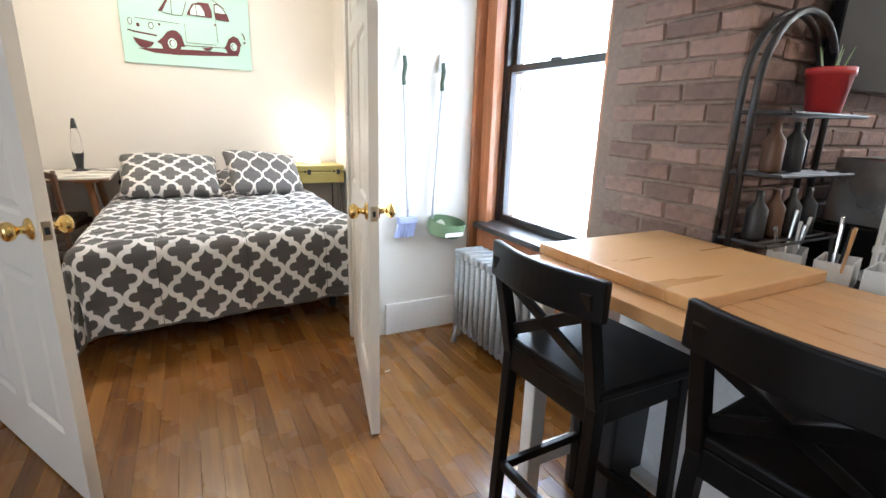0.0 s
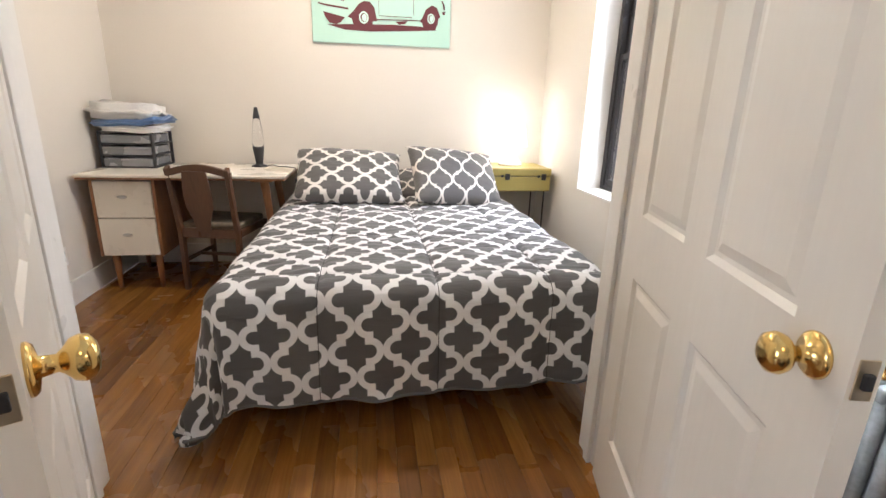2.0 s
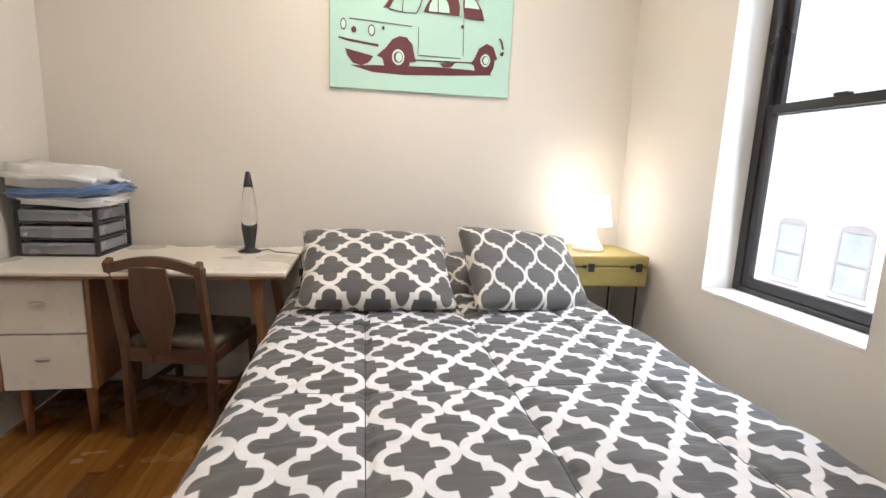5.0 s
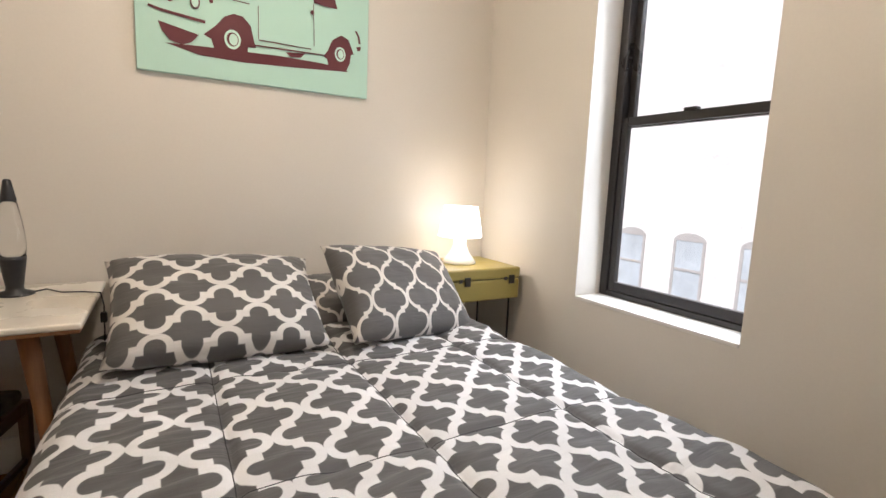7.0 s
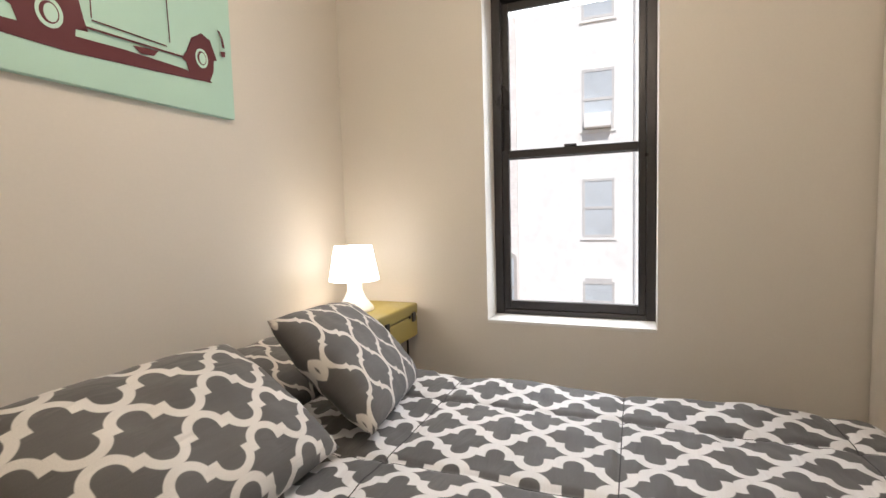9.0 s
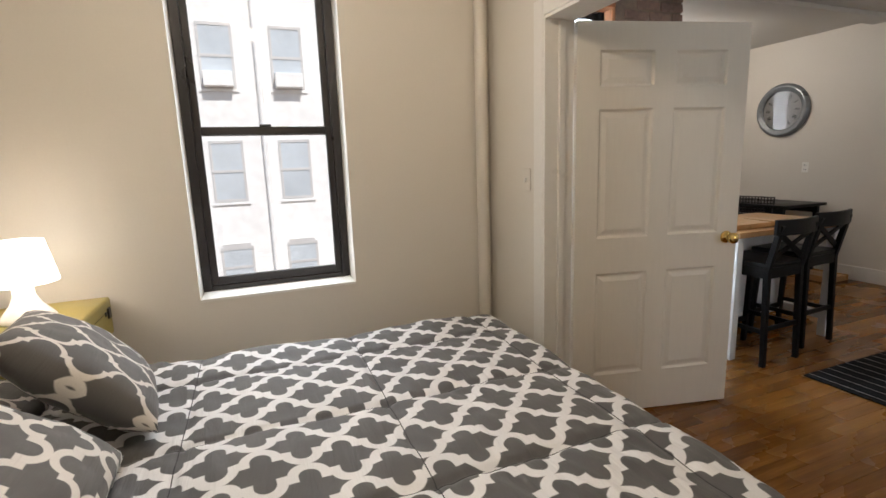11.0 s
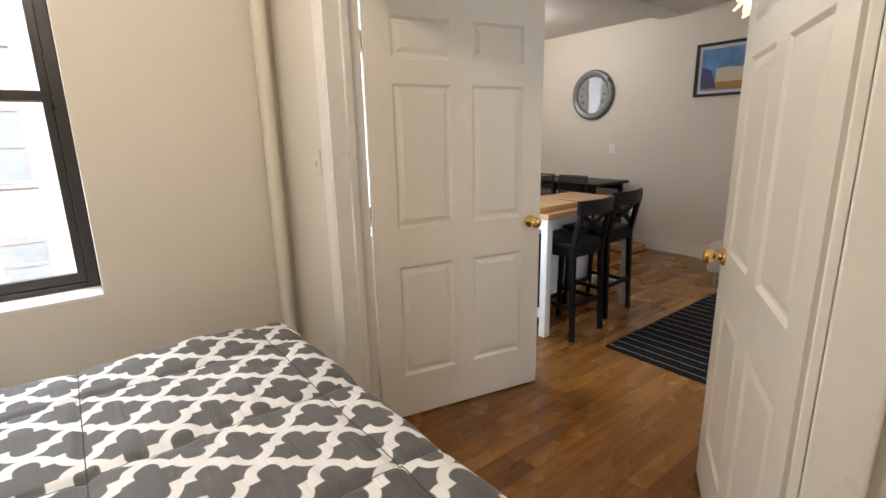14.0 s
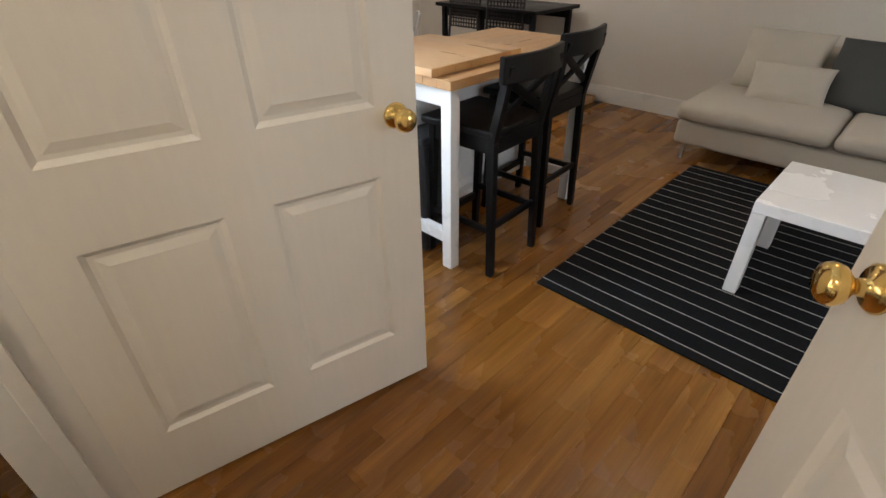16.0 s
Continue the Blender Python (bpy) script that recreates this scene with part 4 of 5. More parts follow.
TZ = 1.048
towel(0.37, 0.30, 0.045, pose(-1.61, 2.34, TZ + 0.016, 0, 1, 2), TOWELWHITE, "folded white terry towel at the bottom of the stack", 1)
towel(0.44, 0.32, 0.040, pose(-1.615, 2.33, TZ + 0.056, 0, -5, -3), TOWELBLUE, "folded blue and white striped towel", 4)
towel(0.46, 0.33, 0.105, pose(-1.645, 2.33, TZ + 0.124, 0, 3, 1), TOWELWHITE, "thick folded white terry towel on top", 8)

lava = thing("lava_lamp", "black lava lamp with clear liquid standing on the desk", "lava lamp", (-0.83, 2.40, 0.80))
part("base", lathe([(0.058, 0), (0.058, 0.006), (0.028, 0.018), (0.026, 0.03), (0.040, 0.13), (0.041, 0.145)], 32), BLACKPLASTIC, lava, "black flared metal base", True)
part("globe", lathe([(0.039, 0.146), (0.043, 0.18), (0.037, 0.26), (0.026, 0.335), (0.0225, 0.345)], 32), CLEARGLASS, lava, "clear tapered glass", True)
part("cap", lathe([(0.024, 0.346), (0.024, 0.352), (0.012, 0.42), (0.008, 0.425)], 28), BLACKPLASTIC, lava, "black pointed cap", True)
part("cord", tube([(0.05, 0.0, 0.006), (0.09, 0.01, 0.012), (0.14, -0.03, 0.005), (0.21, -0.05, 0.006), (0.265, -0.06, 0.0), (0.275, -0.07, -0.05), (0.272, -0.075, -0.2)], 0.003), BLACKPLASTIC, lava)
part("cord_switch", box(0.262, 0.284, -0.085, -0.062, -0.115, -0.075, 0.004), BLACKPLASTIC, lava)


def case_table():
    t = thing("suitcase_table", "mustard vintage suitcase on thin black hairpin legs", "side table")
    X0, X1, Y0, Y1, Z0, Z1 = 0.885, 1.35, 2.15, 2.555, 0.665, 0.84
    part("case_bottom", box(X0, X1, Y0, Y1, Z0, Z1 - 0.062, 0.012, 3), YELLOW, t)
    part("case_lid", box(X0 - 0.002, X1 + 0.002, Y0 - 0.002, Y1 + 0.002, Z1 - 0.060, Z1, 0.012, 3), YELLOW, t)
    part("seam", box(X0 + 0.008, X1 - 0.008, Y0 + 0.006, Y1 - 0.006, Z1 - 0.0625, Z1 - 0.0595), INK, t)
    for x in (X0 + 0.12, X1 - 0.06):
        lt = part("latch", box(x - 0.018, x + 0.018, Y0 - 0.010, Y0 - 0.001, Z1 - 0.088, Z1 - 0.040, 0.003), BLACKFRAME, t, "dark metal latch")
        part("latch_clip", box(x - 0.05, x - 0.03, Y0 - 0.006, Y0 - 0.001, Z1 - 0.068, Z1 - 0.050, 0.002), BLACKFRAME, lt)
    for x in (X0 + 0.06, X1 - 0.03):
        for y in (Y0 + 0.05, Y1 - 0.05):
            part("leg", tube([(x, y, Z0), (x + 0.0, y, 0.0)], 0.006, 8), BLACKFRAME, t)
    return t


case_table()
tl = thing("table_lamp", "lit white table lamp standing on the suitcase", "lamp", (1.08, 2.36, 0.842))
part("base", lathe([(0.092, 0), (0.094, 0.006), (0.085, 0.022), (0.052, 0.062), (0.036, 0.10), (0.034, 0.155), (0.012, 0.16), (0.008, 0.19)], 28), LAMPWHITE, tl, "white ceramic base", True)


def shade_mesh(r0, r1, z0, z1):
    bm = bmesh.new()
    n = 40
    rings = [[bm.verts.new((r * math.cos(2 * math.pi * k / n), r * math.sin(2 * math.pi * k / n), z)) for k in range(n)] for r, z in ((r0, z0), (r1, z1), (r1 - 0.003, z1), (r0 - 0.003, z0))]
    for q in range(4):
        a, b = rings[q], rings[(q + 1) % 4]
        for k in range(n):
            bm.faces.new((a[k], a[(k + 1) % n], b[(k + 1) % n], b[k]))
    return bm


part("shade", shade_mesh(0.122, 0.092, 0.150, 0.315), SHADE, tl, "glowing white tapered shade", True)


def poster():
    """Stretched canvas print of a small vintage car in mint and maroon."""
    PX0, PX1, PZ0 = -0.425, 0.60, 1.703
    t = thing("canvas_print", "mint canvas print of a small maroon vintage car", "painting", (PX0, NORTH, PZ0))
    w, h = PX1 - PX0, 0.77
    part("canvas", box(0, w, -0.028, -0.002, 0, h, 0.003), MINT, t)
    y = -0.029
    layer = [0]

    def flat(name, outline, material, d=0.0012):
        layer[0] += 1
        m = Matrix.Translation((0, y - 0.0003 * layer[0] + 0.0, 0)) @ pose(0, 0, 0, 90, 0, 0)
        return part(name, prism(outline, d, m), material, t)
    S = w
    def sc(pts):
        return [(a * S, b * S) for a, b in pts]
    def blob(name, pts, material=MAROON):
        flat(name, sc(pts), material)

    def stroke(name, pts, wd=0.004):
        """A thin line through the points."""
        up = [(a, b + wd / 2) for a, b in pts] if abs(pts[0][0] - pts[-1][0]) > abs(pts[0][1] - pts[-1][1]) else [(a + wd / 2, b) for a, b in pts]
        dn = [(a, b - wd / 2) for a, b in pts] if up[0][1] != pts[0][1] else [(a - wd / 2, b) for a, b in pts]
        flat(name, sc(up + dn[::-1]), MAROON)
    blob("shadow", [(0.106, 0.119), (0.23, 0.09), (0.404, 0.086), (0.675, 0.101), (0.897, 0.117), (0.88, 0.127), (0.772, 0.138), (0.567, 0.14), (0.24, 0.127)])
    blob("front_wheel", [(0.25, 0.178), (0.296, 0.22), (0.334, 0.268), (0.372, 0.286), (0.41, 0.282), (0.442, 0.248), (0.455, 0.186), (0.464, 0.158), (0.43, 0.155), (0.426, 0.117), (0.38, 0.102), (0.296, 0.112), (0.28, 0.165)])
    blob("rear_wheel", [(0.772, 0.173), (0.792, 0.2), (0.816, 0.255), (0.859, 0.284), (0.897, 0.27), (0.919, 0.218), (0.924, 0.205), (0.91, 0.2), (0.905, 0.158), (0.886, 0.119), (0.80, 0.124), (0.79, 0.163)])
    for cx, cy, rx, ry in ((0.366, 0.177, 0.034, 0.041), (0.855, 0.194, 0.027, 0.034)):
        flat("hub", [(a * S, b * S) for a, b in ellipse(cx, cy, rx, ry)], MINTPALE)
        flat("hub_ring", [(a * S, b * S) for a, b in ellipse(cx, cy, rx * 0.72, ry * 0.72)], MAROON)
        flat("hub_cap", [(a * S, b * S) for a, b in ellipse(cx + rx * 0.1, cy, rx * 0.52, ry * 0.6)], MINTPALE)
    blob("grille", [(0.081, 0.203), (0.231, 0.172), (0.215, 0.15), (0.2, 0.135), (0.166, 0.121), (0.122, 0.132), (0.095, 0.165)])
    blob("bumper", [(0.045, 0.253), (0.09, 0.241), (0.258, 0.222), (0.258, 0.235), (0.09, 0.253), (0.05, 0.262)])
    blob("underside", [(0.594, 0.16), (0.684, 0.17), (0.664, 0.148), (0.62, 0.142)])
    stroke("door_line", [(0.474, 0.34), (0.474, 0.20)], 0.003)
    stroke("door_line", [(0.474, 0.194), (0.713, 0.194)], 0.004)
    stroke("door_line", [(0.722, 0.40), (0.726, 0.21)], 0.003)
    stroke("sill_line", [(0.455, 0.168), (0.772, 0.176)], 0.006)
    stroke("hood_line", [(0.103, 0.355), (0.437, 0.34)], 0.004)
    for cx, cy, rx, ry in ((0.0715, 0.324, 0.016, 0.029), (0.22, 0.303, 0.019, 0.029)):
        flat("headlight", [(a * S, b * S) for a, b in ellipse(cx, cy, rx, ry)], MAROON)
        flat("lens", [(a * S, b * S) for a, b in ellipse(cx, cy, rx * 0.72, ry * 0.8)], MINTPALE)
    for cx, cy, rx in ((0.126, 0.30, 0.013), (0.282, 0.319, 0.008), (0.715, 0.36, 0.008)):
        flat("badge", [(a * S, b * S) for a, b in ellipse(cx, cy, rx, rx * 1.2)], MAROON)
    blob("rear_window", [(0.713, 0.47), (0.716, 0.53), (0.75, 0.535), (0.79, 0.50), (0.82, 0.455), (0.837, 0.40), (0.78, 0.40), (0.724, 0.405)])
    blob("rear_window_light", [(0.722, 0.46), (0.724, 0.52), (0.75, 0.525), (0.785, 0.495), (0.808, 0.458)], MINTPALE)
    blob("side_window", [(0.496, 0.418), (0.515, 0.46), (0.545, 0.51), (0.60, 0.53), (0.675, 0.53), (0.697, 0.465), (0.695, 0.413), (0.60, 0.415)])
    blob("side_window_light", [(0.525, 0.424), (0.53, 0.46), (0.56, 0.505), (0.61, 0.505), (0.635, 0.46), (0.64, 0.424), (0.572, 0.424)], MINTPALE)
    stroke("window_post", [(0.572, 0.51), (0.578, 0.42)], 0.005)
    blob("pillar", [(0.28, 0.42), (0.315, 0.425), (0.365, 0.52), (0.345, 0.52)])
    stroke("windscreen_post", [(0.388, 0.52), (0.382, 0.41)], 0.005)
    stroke("windscreen_base", [(0.31, 0.418), (0.40, 0.405), (0.46, 0.408)], 0.005)
    stroke("windscreen_edge", [(0.50, 0.52), (0.475, 0.44), (0.46, 0.41)], 0.006)
    stroke("roof_line", [(0.345, 0.525), (0.42, 0.56), (0.55, 0.575), (0.70, 0.565), (0.80, 0.50)], 0.006)
    stroke("tail", [(0.93, 0.315), (0.945, 0.29), (0.951, 0.258)], 0.010)
    blob("rear_bumper", [(0.935, 0.24), (0.958, 0.245), (0.955, 0.225), (0.94, 0.222)])
    return t


poster()


def wall_plate(name, m, label, kind):
    """A switch or outlet plate; local +y points out of the wall."""
    t = thing(name, label, kind)
    t.matrix_basis = m
    part("plate", box(-0.036, 0.036, 0, 0.006, -0.058, 0.058, 0.003), WALL if kind == "light switch" else SWITCH, t)
    if kind == "light switch":
        part("toggle", box(-0.006, 0.006, 0.006, 0.018, -0.012, 0.010, 0.002), SWITCH, t)
    else:
        for z in (-0.024, 0.024):
            part("socket", box(-0.016, 0.016, 0.006, 0.008, z - 0.015, z + 0.015, 0.002), LAMPWHITE, t)
            for x in (-0.007, 0.007):
                part("slot", box(x - 0.0015, x + 0.0015, 0.008, 0.009, z - 0.006, z + 0.006), INK, t)
    return t


wall_plate("light_switch", pose(0.975, 0.131, 1.295, 0, 0, 0), "painted-over toggle switch beside the doorway", "light switch")
wall_plate("wall_outlet", pose(WEST + 0.001, 1.72, 0.32, 0, 0, -90), "ivory wall outlet above the baseboard", "wall outlet")
wall_plate("wall_outlet", pose(2.43, LIV_S + 0.001, 1.20, 0, 0, 0), "white wall outlet under the clock", "wall outlet")

mir = thing("wall_mirror", "full-length mirror in a thin white frame beside the doorway", "mirror", (-1.385, 0.131, 0.25))
part("mirror_glass", box(-0.27, 0.27, 0.012, 0.018, 0.03, 1.42), MIRROR, mir)
for a in ((-0.30, -0.27, 0, 1.45), (0.27, 0.30, 0, 1.45), (-0.27, 0.27, 0, 0.03), (-0.27, 0.27, 1.42, 1.45)):
    part("frame", box(a[0], a[1], 0, 0.024, a[2], a[3], 0.003), WHITE, mir)

# Unseen fixture, made up to house the kitchen fill light.
k2 = thing("ceiling_light", "unseen round kitchen ceiling lamp added as fill, with a glass shade", "ceiling light", (3.0, -3.0, H))
part("canopy", lathe([(0.10, -0.02), (0.10, -0.001)], 28), WHITE, k2)
part("shade", lathe([(0.02, -0.125), (0.07, -0.12), (0.12, -0.085), (0.135, -0.045), (0.13, -0.021)], 32), PANE, k2, "clear glass bowl", True).visible_shadow = False
cl = thing("ceiling_light", "round flush ceiling lamp with a frosted shade", "ceiling light", (-0.1, 1.35, H))
part("canopy", lathe([(0.10, -0.02), (0.10, -0.001)], 28), WHITE, cl)
part("shade", lathe([(0.02, -0.125), (0.07, -0.12), (0.12, -0.085), (0.135, -0.045), (0.13, -0.021)], 32), PANE, cl, "clear glass bowl", True).visible_shadow = False

# ---- living room things ----


def radiator(x, y0, n, pitch):
    """Cast-iron column radiator along the window wall."""
    t = thing("radiator", "chipped silver cast-iron column radiator under the window", "radiator", (x, y0, 0))
    h, d = 0.585, 0.20
    bm0 = bmesh.new()
    for k in range(3):
        xx = -d / 2 + 0.03 + k * (d - 0.06) / 2
        merge(bm0, tube([(xx, 0, 0.11), (xx, 0, h - 0.04)], 0.021, 10))
    for zz in (0.12, h - 0.04):
        merge(bm0, tube([(-d / 2 + 0.02, 0, zz), (d / 2 - 0.02, 0, zz)], 0.024, 10))
    box(-d / 2 + 0.005, d / 2 - 0.005, -0.021, 0.021, h - 0.045, h, 0.014, 3, bm=bm0)
    first = None
    for k in range(n):
        if first is None:
            first = part("section", bm0, RADIATOR, t, smooth=True)
            first.location = (0, 0, 0)
        else:
            o = first.copy()
            scene.collection.objects.link(o)
            o.parent = t
            o.location = (0, -k * pitch, 0)
    for k in (0, n - 1):
        for s in (-1, 1):
            part("foot", tube([(s * (d / 2 - 0.03), -k * pitch, 0.13), (s * (d / 2 - 0.022), -k * pitch, 0.06), (s * (d / 2 - 0.012), -k * pitch, 0.0)], [0.02, 0.014, 0.02], 10), RADIATOR, t, smooth=True)
    part("valve", lathe([(0.03, 0.02), (0.03, 0.06), (0.022, 0.07), (0.022, 0.13)], 16, pose(-0.02, 0.065, 0.0)), BRASSDULL, t, "worn valve at the floor")
    part("supply_pipe", tube([(-0.02, 0.065, 0.0), (-0.02, 0.065, 0.10), (-0.02, 0.02, 0.12)], 0.014, 10), RADIATOR, t)
    return t


radiator(1.40, -0.26, 11, 0.056)


def hung_tool(name, x, z, label, dust):
    t = thing(name, label, "dustpan" if dust else "broom", (x, -0.035, z))
    part("hook", box(-0.014, 0.014, 0.018, 0.034, -0.02, 0.08, 0.006), LAMPWHITE, t, "white adhesive hook")
    part("grip", tube([(0, 0.0, 0.03), (0.004, -0.004, -0.02), (-0.004, 0.0, -0.08), (0, 0, -0.12)], [0.010, 0.013, 0.011, 0.012], 12), GREENDARK, t, "dark green grip", True)
    L = 0.86
    part("handle", tube([(0, 0, -0.11), (-0.045 if dust else 0.03, 0, -L)], 0.0085, 10), BROOMGREY, t, "grey metal tube")
    if dust:
        bm = bmesh.new()
        n = 28
        rows = []
        for r, z in ((0.118, -0.005), (0.125, -0.02), (0.118, -0.075), (0.10, -0.095), (0.098, -0.088), (0.112, -0.072), (0.119, -0.02), (0.115, -0.002)):
            rows.append([bm.verts.new((r * math.cos(2 * math.pi * k / n), 0.72 * r * math.sin(2 * math.pi * k / n), z)) for k in range(n)])
        for a, b in zip(rows, rows[1:]):
            for k in range(n):
                bm.faces.new((a[k], a[(k + 1) % n], b[(k + 1) % n], b[k]))
        bm.faces.new(rows[3])
        bm.faces.new(rows[4])
        bmesh.ops.transform(bm, matrix=Matrix.Translation((0.035, -0.055, -L + 0.0)) @ pose(0, 0, 0, 14, 8, 0), verts=bm.verts)
        part("pan", bm, GREENPLASTIC, t, "olive green plastic scoop pan", True)
        part("lip", box(-0.03, 0.09, -0.152, -0.146, -L - 0.085, -L - 0.06, 0.002), LAMPWHITE, t, "white rubber lip")
    else:
        part("broom_head", box(-0.035, 0.085, -0.02, 0.02, -L - 0.035, -L + 0.005, 0.006), BROOMBLUE, t)
        bm = bmesh.new()
        for k in range(26):
            x0 = -0.03 + 0.115 * k / 26 + random.uniform(-0.002, 0.002)
            merge(bm, beam((x0, 0, -L - 0.03), (x0 - 0.025 + random.uniform(-0.006, 0.006), random.uniform(-0.012, 0.012), -L - 0.115 + random.uniform(-0.006, 0.006)), 0.004, 0.024, 0))
        part("bristles", bm, BROOMBLUE, t, "lilac bristles")
    return t


hung_tool("broom", 1.07, 1.60, "upright broom with lilac bristles hanging on the wall", False)
hung_tool("dustpan", 1.305, 1.58, "long-handled green dustpan hanging on the wall", True)


def bar_table():
    X0, X1, Y0, Y1, Z = 0.90, 1.585, -2.52, -1.40, 0.885
    t = thing("bar_table", "white bar table with an oiled butcher-block top", "table")
    n = 9
    for k in range(n):
        a = X0 + (X1 - X0) * k / n
        part("top_stave", box(a + 0.0004, a + (X1 - X0) / n - 0.0004, Y0, Y1, Z - 0.036, Z, 0.0015, 1), BUTCHER, t)
    for x in (X0 + 0.06, X1 - 0.06):
        for y in (Y0 + 0.06, Y1 - 0.06):
            part("leg", box(x - 0.028, x + 0.028, y - 0.028, y + 0.028, 0, Z - 0.037, 0.004), WHITELACQ, t, "white painted leg")
    for a in ((X0 + 0.09, X1 - 0.09, Y1 - 0.075, Y1 - 0.045, Z - 0.12, Z - 0.038), (X0 + 0.09, X1 - 0.09, Y0 + 0.045, Y0 + 0.075, Z - 0.12, Z - 0.038),
              (X1 - 0.075, X1 - 0.045, Y0 + 0.09, Y1 - 0.09, Z - 0.12, Z - 0.038), (X0 + 0.5, X0 + 0.53, Y0 + 0.09, Y1 - 0.09, Z - 0.12, Z - 0.038)):
        part("apron", box(*a, 0.003), WHITELACQ, t)
    part("footrail", box(X0 + 0.09, X1 - 0.09, Y1 - 0.08, Y1 - 0.04, 0.13, 0.19, 0.003), WHITELACQ, t)
    part("footrail", box(X0 + 0.09, X1 - 0.09, Y0 + 0.04, Y0 + 0.08, 0.13, 0.19, 0.003), WHITELACQ, t)
    part("lower_shelf", box(X0 + 0.34, X1 - 0.04, Y0 + 0.08, Y1 - 0.08, 0.13, 0.16, 0.003), WHITELACQ, t)
    part("back_panel", box(X1 - 0.30, X1 - 0.28, Y0 + 0.09, Y1 - 0.09, 0.161, Z - 0.122), WHITELACQ, t, "white cabinet panel under the top")
    return t


bar_table()
bin_ = thing("waste_bin", "black square waste bin standing under the table", "waste bin", (1.24, -1.56, 0))
part("body", prism([(-0.11, -0.10), (0.11, -0.10), (0.11, 0.10), (-0.11, 0.10)], 0.56, None, 0.012), BLACKPLASTIC, bin_)
part("lid", box(-0.115, 0.115, -0.105, 0.105, 0.562, 0.59, 0.008), BLACKPLASTIC, bin_)
scrap = tagged(part("paper_scrap", box(-0.016, 0.016, -0.005, 0.005, 0, 0.002, 0.0006), LAMPWHITE), "small white paper scrap lying on the floor", "paper scrap")
scrap.matrix_basis = pose(0.82, -0.43, 0.001, 0, 0, 20)
cb = tagged(part("cutting_board", box(-0.29, 0.29, -0.28, 0.28, 0, 0.034, 0.004), BUTCHERBOARD), "thick wooden cutting board lying on the table", "cutting board")
cb.matrix_basis = pose(1.275, -1.665, 0.886, 0, 0, 0)


def bar_stool():
    """Local +x faces the table; the back is at -x."""
    t = thing("bar_stool", "black wooden bar stool with a cross back", "stool", group="black bar stools")
    hs, hb = 0.69, 0.975
    for s in (-1, 1):
        part("front_leg", beam((0.15, s * 0.165, hs - 0.03), (0.175, s * 0.175, 0), 0.036, 0.036, 0.003, 0.85), BLACKWOOD, t)
        part("back_leg", beam((-0.17, s * 0.165, hs - 0.03), (-0.195, s * 0.172, 0), 0.036, 0.036, 0.003, 0.85), BLACKWOOD, t)
        part("back_post", beam((-0.172, s * 0.165, hs - 0.045), (-0.235, s * 0.165, hb - 0.03), 0.036, 0.036, 0.003, 0.9), BLACKWOOD, t)
        part("side_rail", box(-0.17, 0.16, s * 0.165 - 0.011, s * 0.165 + 0.011, hs - 0.10, hs - 0.03, 0.003), BLACKWOOD, t)
        part("side_stretcher", box(-0.185, 0.165, s * 0.17 - 0.010, s * 0.17 + 0.010, 0.22, 0.25, 0.003), BLACKWOOD, t)
        part("cross_bar", beam((-0.178, -s * 0.15, hs + 0.03), (-0.222, s * 0.15, hb - 0.09), 0.014, 0.034, 0.002), BLACKWOOD, t)
    part("front_stretcher", box(0.158, 0.18, -0.16, 0.16, 0.16, 0.195, 0.003), BLACKWOOD, t)
    part("back_stretcher", box(-0.195, -0.175, -0.16, 0.16, 0.24, 0.27, 0.003), BLACKWOOD, t)
    part("front_rail", box(0.14, 0.162, -0.155, 0.155, hs - 0.10, hs - 0.03, 0.003), BLACKWOOD, t)
    part("back_rail", box(-0.185, -0.163, -0.155, 0.155, hs - 0.10, hs - 0.03, 0.003), BLACKWOOD, t)
    seat = [(-0.185, -0.185), (0.19, -0.205), (0.205, -0.19), (0.205, 0.19), (0.19, 0.205), (-0.185, 0.185)]
    part("seat", prism(seat, 0.03, pose(0, 0, hs - 0.03), 0.008), BLACKWOOD, t)
    n = 14
    rail = [(-0.235 - 0.035 * math.sin(math.pi * k / n), -0.205 + 0.41 * k / n) for k in range(n + 1)]
    rail += [(a + 0.024, b) for a, b in reversed(rail)]
    part("top_rail", prism(rail, 0.10, pose(0, 0, hb - 0.095), 0.006), BLACKWOOD, t, "curved top rail")
    return t


st = bar_stool()
st.matrix_basis = pose(0.97, -1.69, 0, 0, 0, 2)
copy_thing(st, pose(1.07, -2.225, 0, 0, 0, 3))

# black high table and its seats by the far wall
bt = thing("black_table", "black gateleg table against the wall beside the clock", "table", (2.75, -4.05, -0.04))
part("top", box(-0.62, 0.55, -0.34, 0.34, 0.83, 0.86, 0.004), BLACKWOOD, bt)
for x in (-0.55, 0.48):
    for y in (-0.28, 0.28):
        part("leg", box(x - 0.022, x + 0.022, y - 0.022, y + 0.022, 0.04, 0.829, 0.003), BLACKWOOD, bt)
for y in (-0.28, 0.28):
    part("apron", box(-0.52, 0.45, y - 0.012, y + 0.012, 0.75, 0.828, 0.003), BLACKWOOD, bt)


